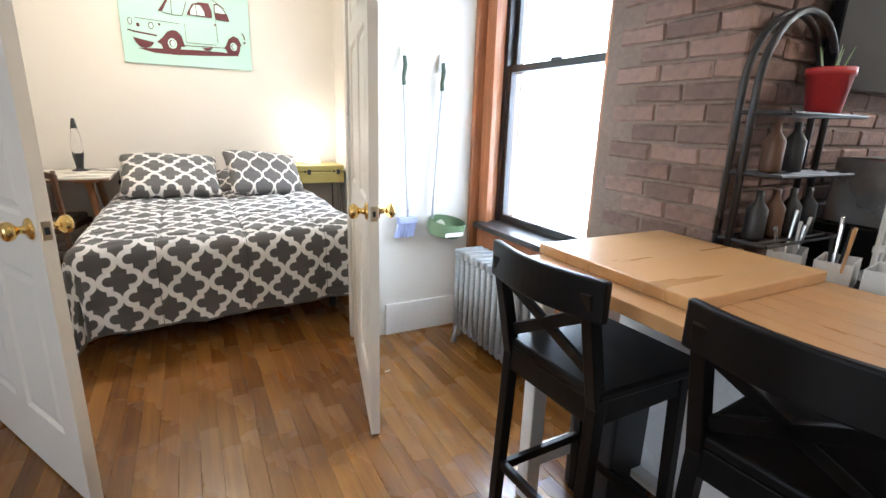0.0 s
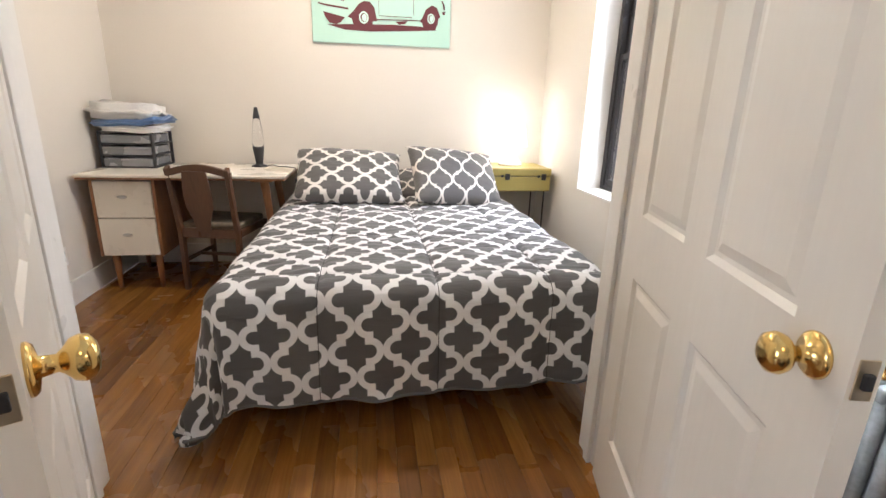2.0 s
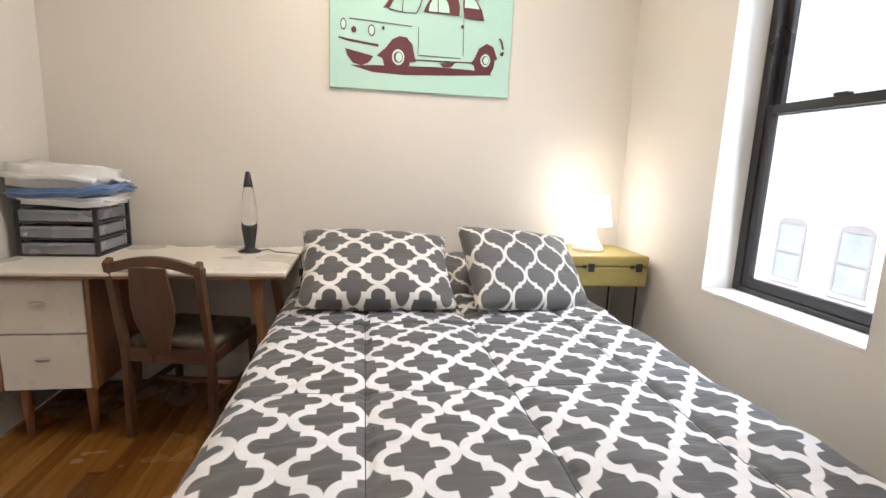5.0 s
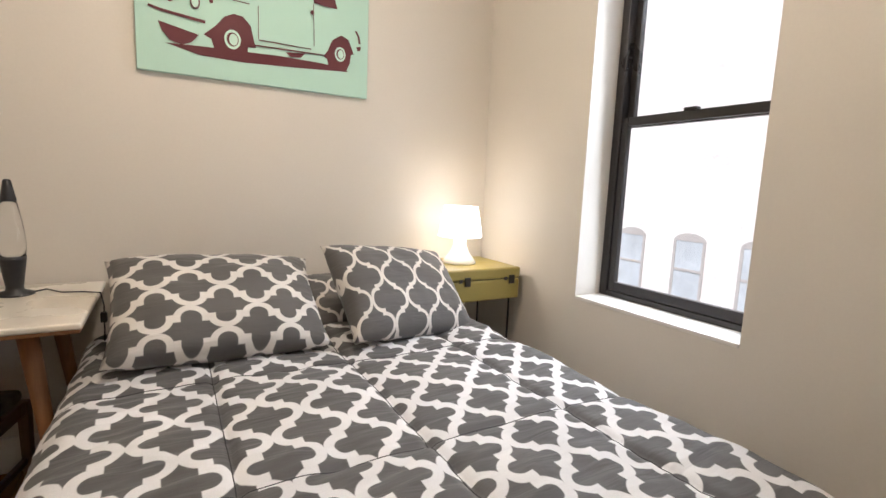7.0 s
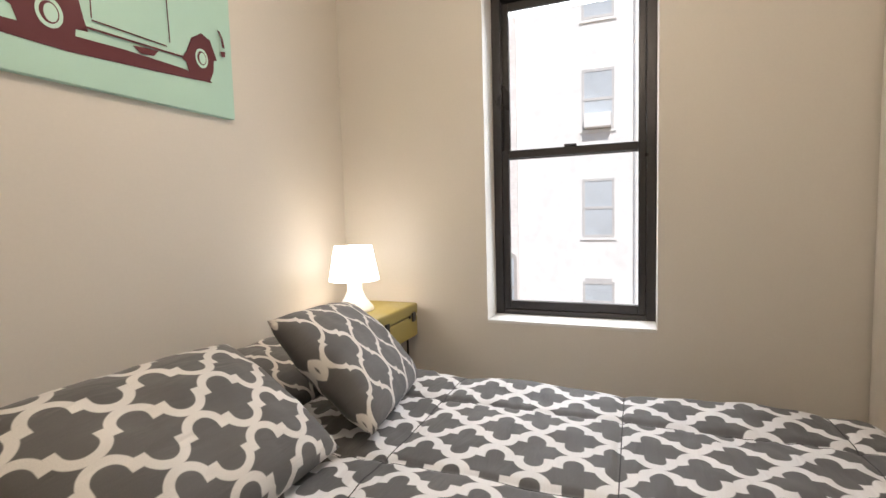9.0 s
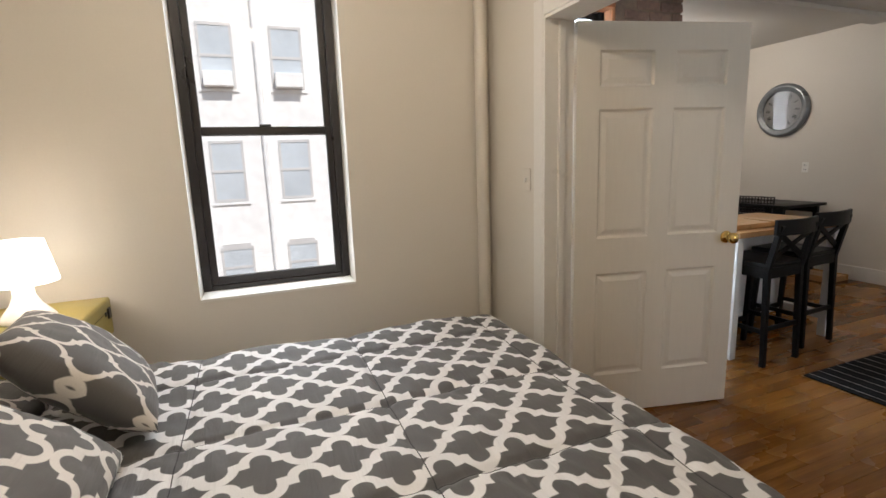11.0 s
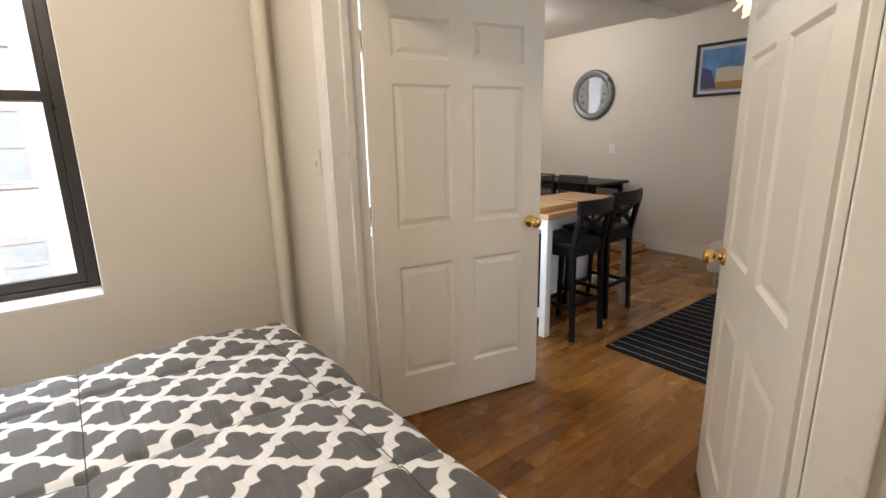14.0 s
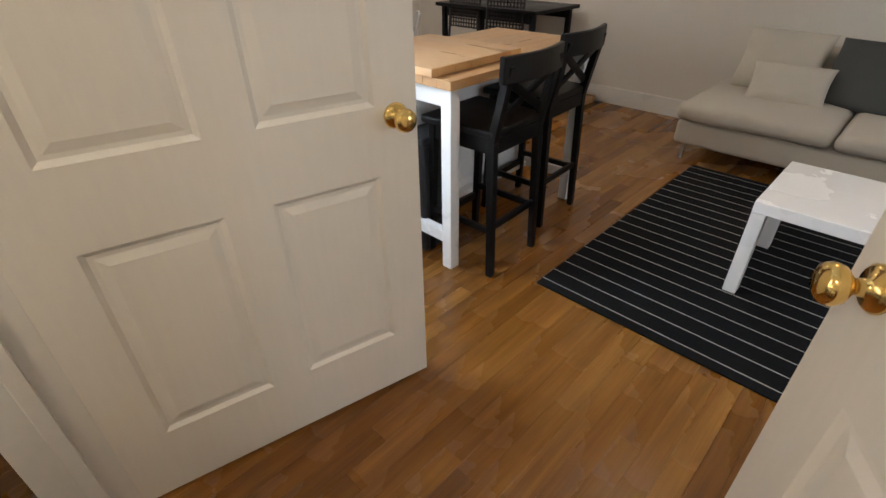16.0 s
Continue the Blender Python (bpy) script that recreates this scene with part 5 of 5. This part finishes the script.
def mesh_chair(x, y, turn):
    t = thing("metal_chair", "black metal chair with a perforated back", "chair", (x, y, 0), turn, group="black metal chairs")
    for s in (-1, 1):
        part("leg", tube([(s * 0.19, -0.19, 0), (s * 0.18, -0.17, 0.45), (s * 0.18, -0.2, 0.88)], 0.011, 8), BLACKFRAME, t)
        part("leg", tube([(s * 0.19, 0.2, 0), (s * 0.18, 0.18, 0.45)], 0.011, 8), BLACKFRAME, t)
    part("seat", box(-0.2, 0.2, -0.19, 0.2, 0.44, 0.455, 0.005), BLACKFRAME, t)
    for k in range(12):
        a = -0.18 + 0.36 * k / 11
        part("back_bar", box(a - 0.006, a + 0.006, -0.205, -0.198, 0.62, 0.90), BLACKFRAME, t)
    for k in range(9):
        z = 0.63 + 0.27 * k / 8
        part("back_bar", box(-0.186, 0.186, -0.208, -0.1955, z - 0.006, z + 0.006), BLACKFRAME, t)
    return t


mesh_chair(2.95, -3.55, 0)
mesh_chair(2.45, -3.55, 8)


def utensil_box(x, y, turn, w=0.16):
    t = thing("utensil_box", "white box filled with kitchen utensils on the sideboard", "utensil holder", (x, y, 0.821), turn, group="utensil boxes")
    for a in ((-w / 2, w / 2, -0.05, -0.044), (-w / 2, w / 2, 0.044, 0.05), (-w / 2, -w / 2 + 0.006, -0.044, 0.044), (w / 2 - 0.006, w / 2, -0.044, 0.044)):
        part("side", box(*a, 0.004, 0.085, 0.001), WHITELACQ, t)
    part("bottom", box(-w / 2, w / 2, -0.05, 0.05, 0, 0.004), WHITELACQ, t)
    rnd = random.Random(int(x * 1000 + y * 77))
    for k in range(5):
        xx = -w / 2 + 0.02 + (w - 0.04) * k / 4
        p = Vector((xx, rnd.uniform(-0.02, 0.02), 0.006))
        q = p + Vector((rnd.uniform(-0.05, 0.05), rnd.uniform(-0.03, 0.03), rnd.uniform(0.14, 0.22)))
        u = part("utensil", beam(p, q, 0.014, 0.006, 0.002, 1.8), rnd.choice([STEEL, LAMPWHITE, BLACKPLASTIC, BUTCHERBOARD]), t)
    return t


utensil_box(1.80, -1.72, 20)
utensil_box(1.82, -1.86, 15)
utensil_box(1.84, -1.99, 10)


def plant_rack():
    """Black wire rack with an arched top, by the brick wall."""
    t = thing("wire_rack", "black arched wire rack holding pots and bottles", "rack", (1.80, -1.64, 0.821))
    arc = [(-0.22 * math.cos(math.pi * k / 20), 0, 0.60 + 0.25 * math.sin(math.pi * k / 20)) for k in range(21)]
    part("arch", tube([(-0.22, 0, 0)] + arc + [(0.22, 0, 0)], 0.012, 10), BLACKFRAME, t, "arched black tube", True)
    part("arch", tube([(-0.22, 0.045, 0)] + [(a, 0.045, c) for a, b, c in arc] + [(0.22, 0.045, 0)], 0.012, 10), BLACKFRAME, t, "arched black tube", True)
    for z in (0.12, 0.34, 0.53):
        sh = bmesh.new()
        for y in (-0.12, -0.08, -0.04, 0.0, 0.04):
            merge(sh, tube([(-0.22, y, z), (0.22, y, z)], 0.006, 6))
        for x in (-0.22, 0.22):
            merge(sh, tube([(x, -0.12, z), (x, 0.04, z)], 0.008, 6))
        part("wire_shelf", sh, BLACKFRAME, t)
    return t


plant_rack()
pot = thing("plant_pot", "red pot with a small plant on the wire rack", "plant pot", (1.90, -1.68, 1.358))
part("pot", lathe([(0.05, 0), (0.066, 0.12), (0.070, 0.12), (0.070, 0.145), (0.062, 0.145), (0.058, 0.12)], 28), REDPOT, pot, smooth=True)
for k in range(5):
    a = k * 1.3
    part("leaf", beam((0.02 * math.cos(a), 0.02 * math.sin(a), 0.11), (0.05 * math.cos(a), 0.05 * math.sin(a), 0.21), 0.012, 0.003, 0, 0.3), LEAF, pot)
for k, (x, z, c) in enumerate(((1.64, 0.948, BLACKPLASTIC), (1.74, 0.948, CHAIRWOOD), (1.84, 0.948, BLACKPLASTIC), (1.94, 0.948, BLACKPLASTIC), (1.66, 1.168, CHAIRWOOD), (1.78, 1.168, BLACKPLASTIC))):
    tagged(part("bottle", lathe([(0.03, 0), (0.032, 0.01), (0.032, 0.10), (0.012, 0.13), (0.012, 0.16)], 16, pose(x, -1.68, z)), c, smooth=True), "dark bottle standing on the wire rack", "bottle", "bottles on the rack")
tv = thing("television", "black flat television mounted on the brick wall", "television", (2.55, -1.60, 1.45))
part("screen", box(-0.58, 0.55, -0.05, -0.01, 0, 0.66, 0.006), SCREEN, tv)
part("mount", box(-0.1, 0.1, -0.01, 0.022, 0.2, 0.45), BLACKFRAME, tv)
mwv = thing("microwave", "silver microwave on a dark cabinet", "microwave", (2.42, -1.80, 0.961))
part("body", box(-0.24, 0.24, -0.17, 0.17, 0, 0.25, 0.008), STEEL, mwv)
part("door", box(-0.23, 0.11, -0.182, -0.171, 0.02, 0.23, 0.004), BLACKPLASTIC, mwv)
sb = thing("sideboard", "dark sideboard standing against the brick wall", "sideboard", (1.85, -1.82, 0))
part("top", box(-0.22, 0.27, -0.24, 0.235, 0.79, 0.82, 0.004), BLACKWOOD, sb)
part("body", box(-0.20, 0.26, -0.22, 0.23, 0.06, 0.789, 0.004), BLACKWOOD, sb)
part("plinth", box(-0.18, 0.24, -0.2, 0.22, 0, 0.059), BLACKWOOD, sb)
kc = thing("kitchen_cabinet", "dark tall cabinet holding the microwave", "cabinet", (2.45, -1.82, 0))
part("body", box(-0.30, 0.30, -0.22, 0.23, 0.0, 0.96, 0.004), BLACKWOOD, kc)
part("door", box(-0.29, 0.29, -0.236, -0.221, 0.05, 0.93, 0.003), BLACKWOOD, kc)
dr = thing("dish_rack", "white slatted rack standing on the sideboard", "dish rack", (2.03, -1.90, 0.821))
for k in range(5):
    part("slat", box(-0.08 + 0.04 * k, -0.058 + 0.04 * k, -0.006, 0.006, 0.02, 0.33, 0.003), WHITELACQ, dr)
part("rail", box(-0.085, 0.11, -0.008, 0.008, 0.10, 0.125, 0.003), WHITELACQ, dr)
part("foot", box(-0.085, 0.11, -0.05, 0.05, 0.0, 0.02, 0.003), WHITELACQ, dr)

# clock
ck = thing("wall_clock", "round wall clock with an aged silver rim", "clock", (2.74, LIV_S, 1.865))
R = 0.305
CM = pose(0, 0, 0, -90, 0, 0)

part("backplate", lathe([(R * 0.99, 0.002), (R * 0.98, 0.015)], 56, pose(0, 0, 0, -90, 0, 0)), CLOCKRIM, ck)
bm = bmesh.new()
prof = [(R, 0.0), (R, 0.03), (R - 0.02, 0.05), (R - 0.045, 0.05), (R - 0.055, 0.04), (R - 0.068, 0.045), (R - 0.08, 0.03), (R - 0.082, 0.012)]
n = 64
rings = [[bm.verts.new((r * math.cos(2 * math.pi * k / n), z, r * math.sin(2 * math.pi * k / n))) for k in range(n)] for r, z in prof]
for a, b in zip(rings, rings[1:]):
    for k in range(n):
        bm.faces.new((a[k], a[(k + 1) % n], b[(k + 1) % n], b[k]))
part("rim", bm, CLOCKRIM, ck, "moulded dark silver rim", True)
part("face", lathe([(R - 0.084, 0.016), (R - 0.084, 0.018)], 56, CM @ pose(0, 0, 0)), CLOCKFACE, ck, "weathered grey face")
for k in range(12):
    a = 2 * math.pi * k / 12
    m = Matrix.Rotation(a, 4, "Y") @ Matrix.Translation((0, 0, R * 0.56))
    nb = (3, 1, 2, 3, 4, 1, 2, 3, 4, 2, 1, 2)[k]
    g = bmesh.new()
    for q in range(nb):
        box((q - nb / 2 + 0.5) * 0.011 - 0.003, (q - nb / 2 + 0.5) * 0.011 + 0.003, 0.0185, 0.0195, -0.025, 0.025, bm=g)
    bmesh.ops.transform(g, matrix=m, verts=g.verts)
    part("numeral", g, INK, ck)
for ang, L, w in ((20, 0.15, 0.008), (203, 0.09, 0.011)):
    g = box(-w / 2, w / 2, 0.0205, 0.0215, -0.03, L)
    bmesh.ops.transform(g, matrix=Matrix.Rotation(radians(ang), 4, "Y"), verts=g.verts)
    part("clock_hand", g, INK, ck)
gl = part("glass", lathe([(R - 0.081, 0.026), (R - 0.081, 0.029)], 56, CM), PANE, ck, "domed glass")

# framed picture
PW, PH = 0.565, 0.53
pic = thing("framed_picture", "dark framed print of a pale house under a blue sky", "painting", (1.19, LIV_S, 1.745))
for a in ((-PW / 2, -PW / 2 + 0.028, 0, PH), (PW / 2 - 0.028, PW / 2, 0, PH), (-PW / 2 + 0.028, PW / 2 - 0.028, 0, 0.028), (-PW / 2 + 0.028, PW / 2 - 0.028, PH - 0.028, PH)):
    part("frame", box(a[0], a[1], 0.001, 0.026, a[2], a[3], 0.003), PICFRAME, pic)
part("mat", box(-PW / 2 + 0.02, PW / 2 - 0.02, 0.002, 0.010, 0.02, PH - 0.02), PICMAT, pic)
part("painted_sky", box(-PW / 2 + 0.06, PW / 2 - 0.06, 0.010, 0.012, 0.06, PH - 0.06), PICSKY, pic)
part("painted_field", prism([(-0.21, 0.07), (0.21, 0.07), (0.21, 0.17), (-0.21, 0.15)], 0.001, pose(0, 0.0135, 0, 90, 0, 0)), PICOCHRE, pic)
part("painted_hill", prism([(0.06, 0.08), (0.215, 0.08), (0.215, 0.30), (0.12, 0.26)], 0.001, pose(0, 0.0148, 0, 90, 0, 0)), PICDARK, pic)
part("painted_house", prism([(-0.21, 0.14), (0.07, 0.14), (0.07, 0.27), (-0.02, 0.28), (-0.21, 0.27)], 0.001, pose(0, 0.0161, 0, 90, 0, 0)), PICHOUSE, pic)
pn = thing("breaker_panel", "flush breaker panel door painted like the wall", "breaker panel", (3.86, LIV_S, 1.45))
part("door", box(-0.20, 0.20, 0, 0.008, 0, 0.55, 0.002), WALL, pn)
part("latch", box(0.15, 0.175, 0.008, 0.014, 0.27, 0.31, 0.002), INK, pn)

# rug
rg = tagged(part("rug", box(-0.68, 0.68, -0.925, 0.925, 0, 0.008, 0.003), RUG), "black flat-woven rug with thin white stripes", "rug")
rg.matrix_basis = pose(-0.105, -2.55, 0.001)


def coffee_table(x, y, z):
    t = thing("coffee_table", "white square coffee table standing on the rug", "coffee table", (x, y, z))
    part("top", box(-0.275, 0.275, -0.275, 0.275, 0.39, 0.44, 0.003), WHITELACQ, t)
    for sx in (-0.248, 0.248):
        for sy in (-0.248, 0.248):
            part("leg", box(sx - 0.026, sx + 0.026, sy - 0.026, sy + 0.026, 0, 0.3895, 0.002), WHITELACQ, t)
    return t


coffee_table(-0.325, -2.42, 0.009)


def soft_box(x0, x1, y0, y1, z0, z1, r, amp=0.008, seed=0):
    bm = box(x0, x1, y0, y1, z0, z1, r, 5)
    bmesh.ops.subdivide_edges(bm, edges=[e for e in bm.edges if e.calc_length() > 0.12], cuts=7, use_grid_fill=True)
    cx, cy = (x0 + x1) / 2, (y0 + y1) / 2
    for v in bm.verts:
        a, b = (v.co.x - cx) / (x1 - x0) * 2, (v.co.y - cy) / (y1 - y0) * 2
        if v.co.z > (z0 + z1) / 2:
            v.co.z += 0.02 * (1 - a * a) * (1 - b * b)
        v.co += Vector((noise.noise(v.co * 5 + Vector((seed, 0, 0))), noise.noise(v.co * 5 + Vector((seed, 9, 0))), noise.noise(v.co * 5 + Vector((seed, 0, 9))))) * amp
    return bm


sofa = thing("sofa", "low armless beige sofa on thin metal legs", "sofa", (-0.30, -3.86, 0))
part("base", soft_box(-1.05, 1.05, -0.44, 0.40, 0.13, 0.30, 0.03, 0.004), SOFA, sofa, smooth=True)
part("seat_cushion", soft_box(0.19, 1.06, -0.44, 0.45, 0.302, 0.41, 0.045, 0.008, 1), SOFA, sofa, "flat beige seat cushion", True)
part("seat_cushion", soft_box(-1.06, 0.18, -0.44, 0.45, 0.302, 0.41, 0.045, 0.008, 2), SOFA, sofa, "flat beige seat cushion", True)
part("backrest", soft_box(-1.05, 0.60, -0.58, -0.42, 0.13, 0.69, 0.05, 0.006, 3), SOFA, sofa, smooth=True)
for x in (-0.98, 1.0):
    for y in (-0.40, 0.30):
        part("leg", lathe([(0.011, 0), (0.011, 0.135)], 12, pose(x, y, 0)), STEEL, sofa, "thin metal leg")


def cushion(x, y, z, w, h, t, rx, rz, material, label, seed):
    ob = pillow("cushion", w, h, t, pose(x, y, z, rx, 0, rz), material, label, seed)
    return tagged(ob, label, "cushion", "sofa cushions")


cushion(0.40, -4.14, 0.60, 0.54, 0.43, 0.17, 70, 172, CUSHIONPALE, "large pale beige cushion leaning on the sofa back", 11)
cushion(0.27, -3.90, 0.51, 0.47, 0.27, 0.14, 64, 186, CUSHIONPALE, "oblong pale cushion lying on the sofa seat", 12)
cushion(-0.10, -4.05, 0.59, 0.46, 0.44, 0.16, 68, 170, CUSHIONDARK, "charcoal grey cushion on the sofa", 13)
cushion(-0.62, -3.95, 0.56, 0.56, 0.34, 0.16, 62, 180, CUSHIONPALE, "oblong pale cushion on the sofa", 14)


def pendant(x, y, z):
    t = thing("pendant_lamp", "lotus pendant lamp of pale curved petals", "pendant lamp", (x, y, z))
    k = 0
    for ringi, (r, zz, n, tilt) in enumerate(((0.09, -0.13, 6, 18), (0.14, -0.08, 8, 36), (0.165, 0.0, 9, 62), (0.14, 0.08, 8, 95), (0.09, 0.13, 6, 130))):
        for q in range(n):
            a = 360 * (q + 0.5 * (ringi % 2)) / n
            bm = bmesh.new()
            rows = []
            for i in range(7):
                f = i / 6
                wid = 0.055 * math.sin(math.pi * (0.12 + 0.86 * f)) ** 0.8
                rows.append([bm.verts.new((0.02 * (f * 2 - 1) ** 2 + 0.012 * abs(s), s * wid, 0.075 - 0.15 * f)) for s in (-1, 0, 1)])
            for u, v in zip(rows, rows[1:]):
                for s in (0, 1):
                    bm.faces.new((u[s], u[s + 1], v[s + 1], v[s]))
            bmesh.ops.transform(bm, matrix=pose(0, 0, 0, 0, 0, a) @ Matrix.Translation((r, 0, zz)) @ pose(0, 0, 0, 0, tilt - 62, 0), verts=bm.verts)
            part("petal", bm, PETAL, t, smooth=True)
    part("cord", tube([(0, 0, 0.12), (0, 0, H - z - 0.03)], 0.003), BLACKPLASTIC, t)
    part("canopy", lathe([(0.05, H - z - 0.03), (0.055, H - z - 0.001)], 20), WHITE, t)
    return t


pendant(-0.02, -2.10, 2.18)
low = thing("floor_platform", "low pale wooden platform at the foot of the wall", "platform", (2.6, -4.2, 0))
part("board", box(-0.75, 0.6, -0.2, 0.12, 0.0, 0.06, 0.004), BUTCHERBOARD, low)

# ---- pieces: floor strips and bricks ----


def strip_mesh(length, w):
    bm = box(-w / 2 + 0.0003, w / 2 - 0.0003, -length / 2 + 0.0003, length / 2 - 0.0003, -0.012, 0.0)
    top = [e for e in bm.edges if all(v.co.z > -0.001 for v in e.verts)]
    bmesh.ops.bevel(bm, geom=top, offset=0.0005, segments=1, affect="EDGES")
    me = bpy.data.meshes.new("floor_strip")
    bm.to_mesh(me)
    bm.free()
    me.materials.append(OAK)
    return me


floor_ob = bpy.data.objects["floor"]
rnd = random.Random(5)
SW = 0.074
lengths = [0.8, 1.15, 1.5, 1.85]
meshes = [strip_mesh(L, SW) for L in lengths]
verts, faces = [], []
count = 0
for c in range(int((FAR_E - LIV_W) / SW) + 1):
    x = LIV_W + SW * (c + 0.5)
    y = LIV_S - rnd.uniform(0, 0.9)
    while y < NORTH:
        k = rnd.randrange(4)
        L = lengths[k]
        yc = y + L / 2
        near = -1.4 < x < 1.15 and -2.5 < yc < 1.2
        if near and count < 300:
            ob = new("floor_strip", meshes[k])
            ob.location = (x, yc, 0)
            ob.parent = floor_ob
            count += 1
        else:
            b = len(verts)
            x0, x1, y0, y1 = x - SW / 2 + 0.0006, x + SW / 2 - 0.0006, max(y, LIV_S) + 0.0006, min(y + L, NORTH) - 0.0006
            if x > LIV_E + 0.05:
                y1 = min(y1, NICHE + 0.02)
            if x < WEST - 0.02 or x > EAST + 0.02:
                y1 = min(y1, 0.05)
            if y1 > y0:
                verts += [(x0, y0, -0.012), (x1, y0, -0.012), (x1, y1, -0.012), (x0, y1, -0.012), (x0, y0, 0), (x1, y0, 0), (x1, y1, 0), (x0, y1, 0)]
                faces += [tuple(b + q for q in f) for f in ((4, 5, 6, 7), (0, 1, 5, 4), (1, 2, 6, 5), (2, 3, 7, 6), (3, 0, 4, 7))]
        y += L
me = bpy.data.meshes.new("floor_strips")
me.from_pydata(verts, [], faces)
me.materials.append(OAKSTUFF)
fs = new("floor_strips", me)
fs.parent = floor_ob
tagged(fs, kind="stuff")


def brick_wall(owner, axis, u0, u1, face, sign, z1, skip, limit):
    """Courses of uneven bricks standing a little proud of the mortar."""
    rnd = random.Random(len(owner) * 7)
    bl, bh, j = 0.205, 0.062, 0.011
    bms = []
    for v in range(6):
        bm = box(-bl / 2, bl / 2, -0.02, 0.02, -bh / 2, bh / 2, 0.006, 1)
        for w in bm.verts:
            w.co += Vector((rnd.uniform(-1, 1), rnd.uniform(-1, 1), rnd.uniform(-1, 1))) * 0.003
        me = bpy.data.meshes.new("brick")
        bm.to_mesh(me)
        bm.free()
        me.materials.append(BRICK)
        bms.append(me)
    par = bpy.data.objects[owner]
    made = 0
    rest = bmesh.new()
    row = 0
    z = bh / 2 + 0.004
    while z < z1 - bh / 2:
        u = u0 + (0 if row % 2 else -(bl + j) / 2)
        while u < u1:
            a, b = max(u, u0), min(u + bl, u1)
            if b - a > 0.04:
                c = (a + b) / 2
                if not (skip and skip[0] - 0.02 < b and a < skip[1] + 0.02 and skip[2] - 0.04 < z < skip[3] + 0.04):
                    me = bms[rnd.randrange(6)]
                    off = face - sign * rnd.uniform(0.007, 0.014)
                    m = (pose(off, c, z, 0, rnd.uniform(-1, 1), 90) if axis == "y" else pose(c, off, z, 0, rnd.uniform(-1, 1), 0)) @ Matrix.Diagonal(((b - a) / bl, 1, 1, 1))
                    if z > 0.75 and made < limit:
                        ob = new("brick", me)
                        ob.matrix_basis = m
                        ob.parent = par
                        made += 1
                    else:
                        b2 = bmesh.new()
                        b2.from_mesh(me)
                        bmesh.ops.transform(b2, matrix=m, verts=b2.verts)
                        merge(rest, b2)
            u += bl + j
        z += bh + j
        row += 1
    if len(rest.verts):
        ob = part("bricks", rest, BRICKSTUFF, par)
        tagged(ob, kind="stuff")
    else:
        rest.free()


brick_wall("wall_brick_window", "y", NICHE + 0.0, -0.02, LIV_E + 0.012, -1, H, WIN2, 150)
brick_wall("wall_brick_niche", "x", LIV_E + 0.01, FAR_E - 0.3, NICHE + 0.012, -1, H, None, 150)
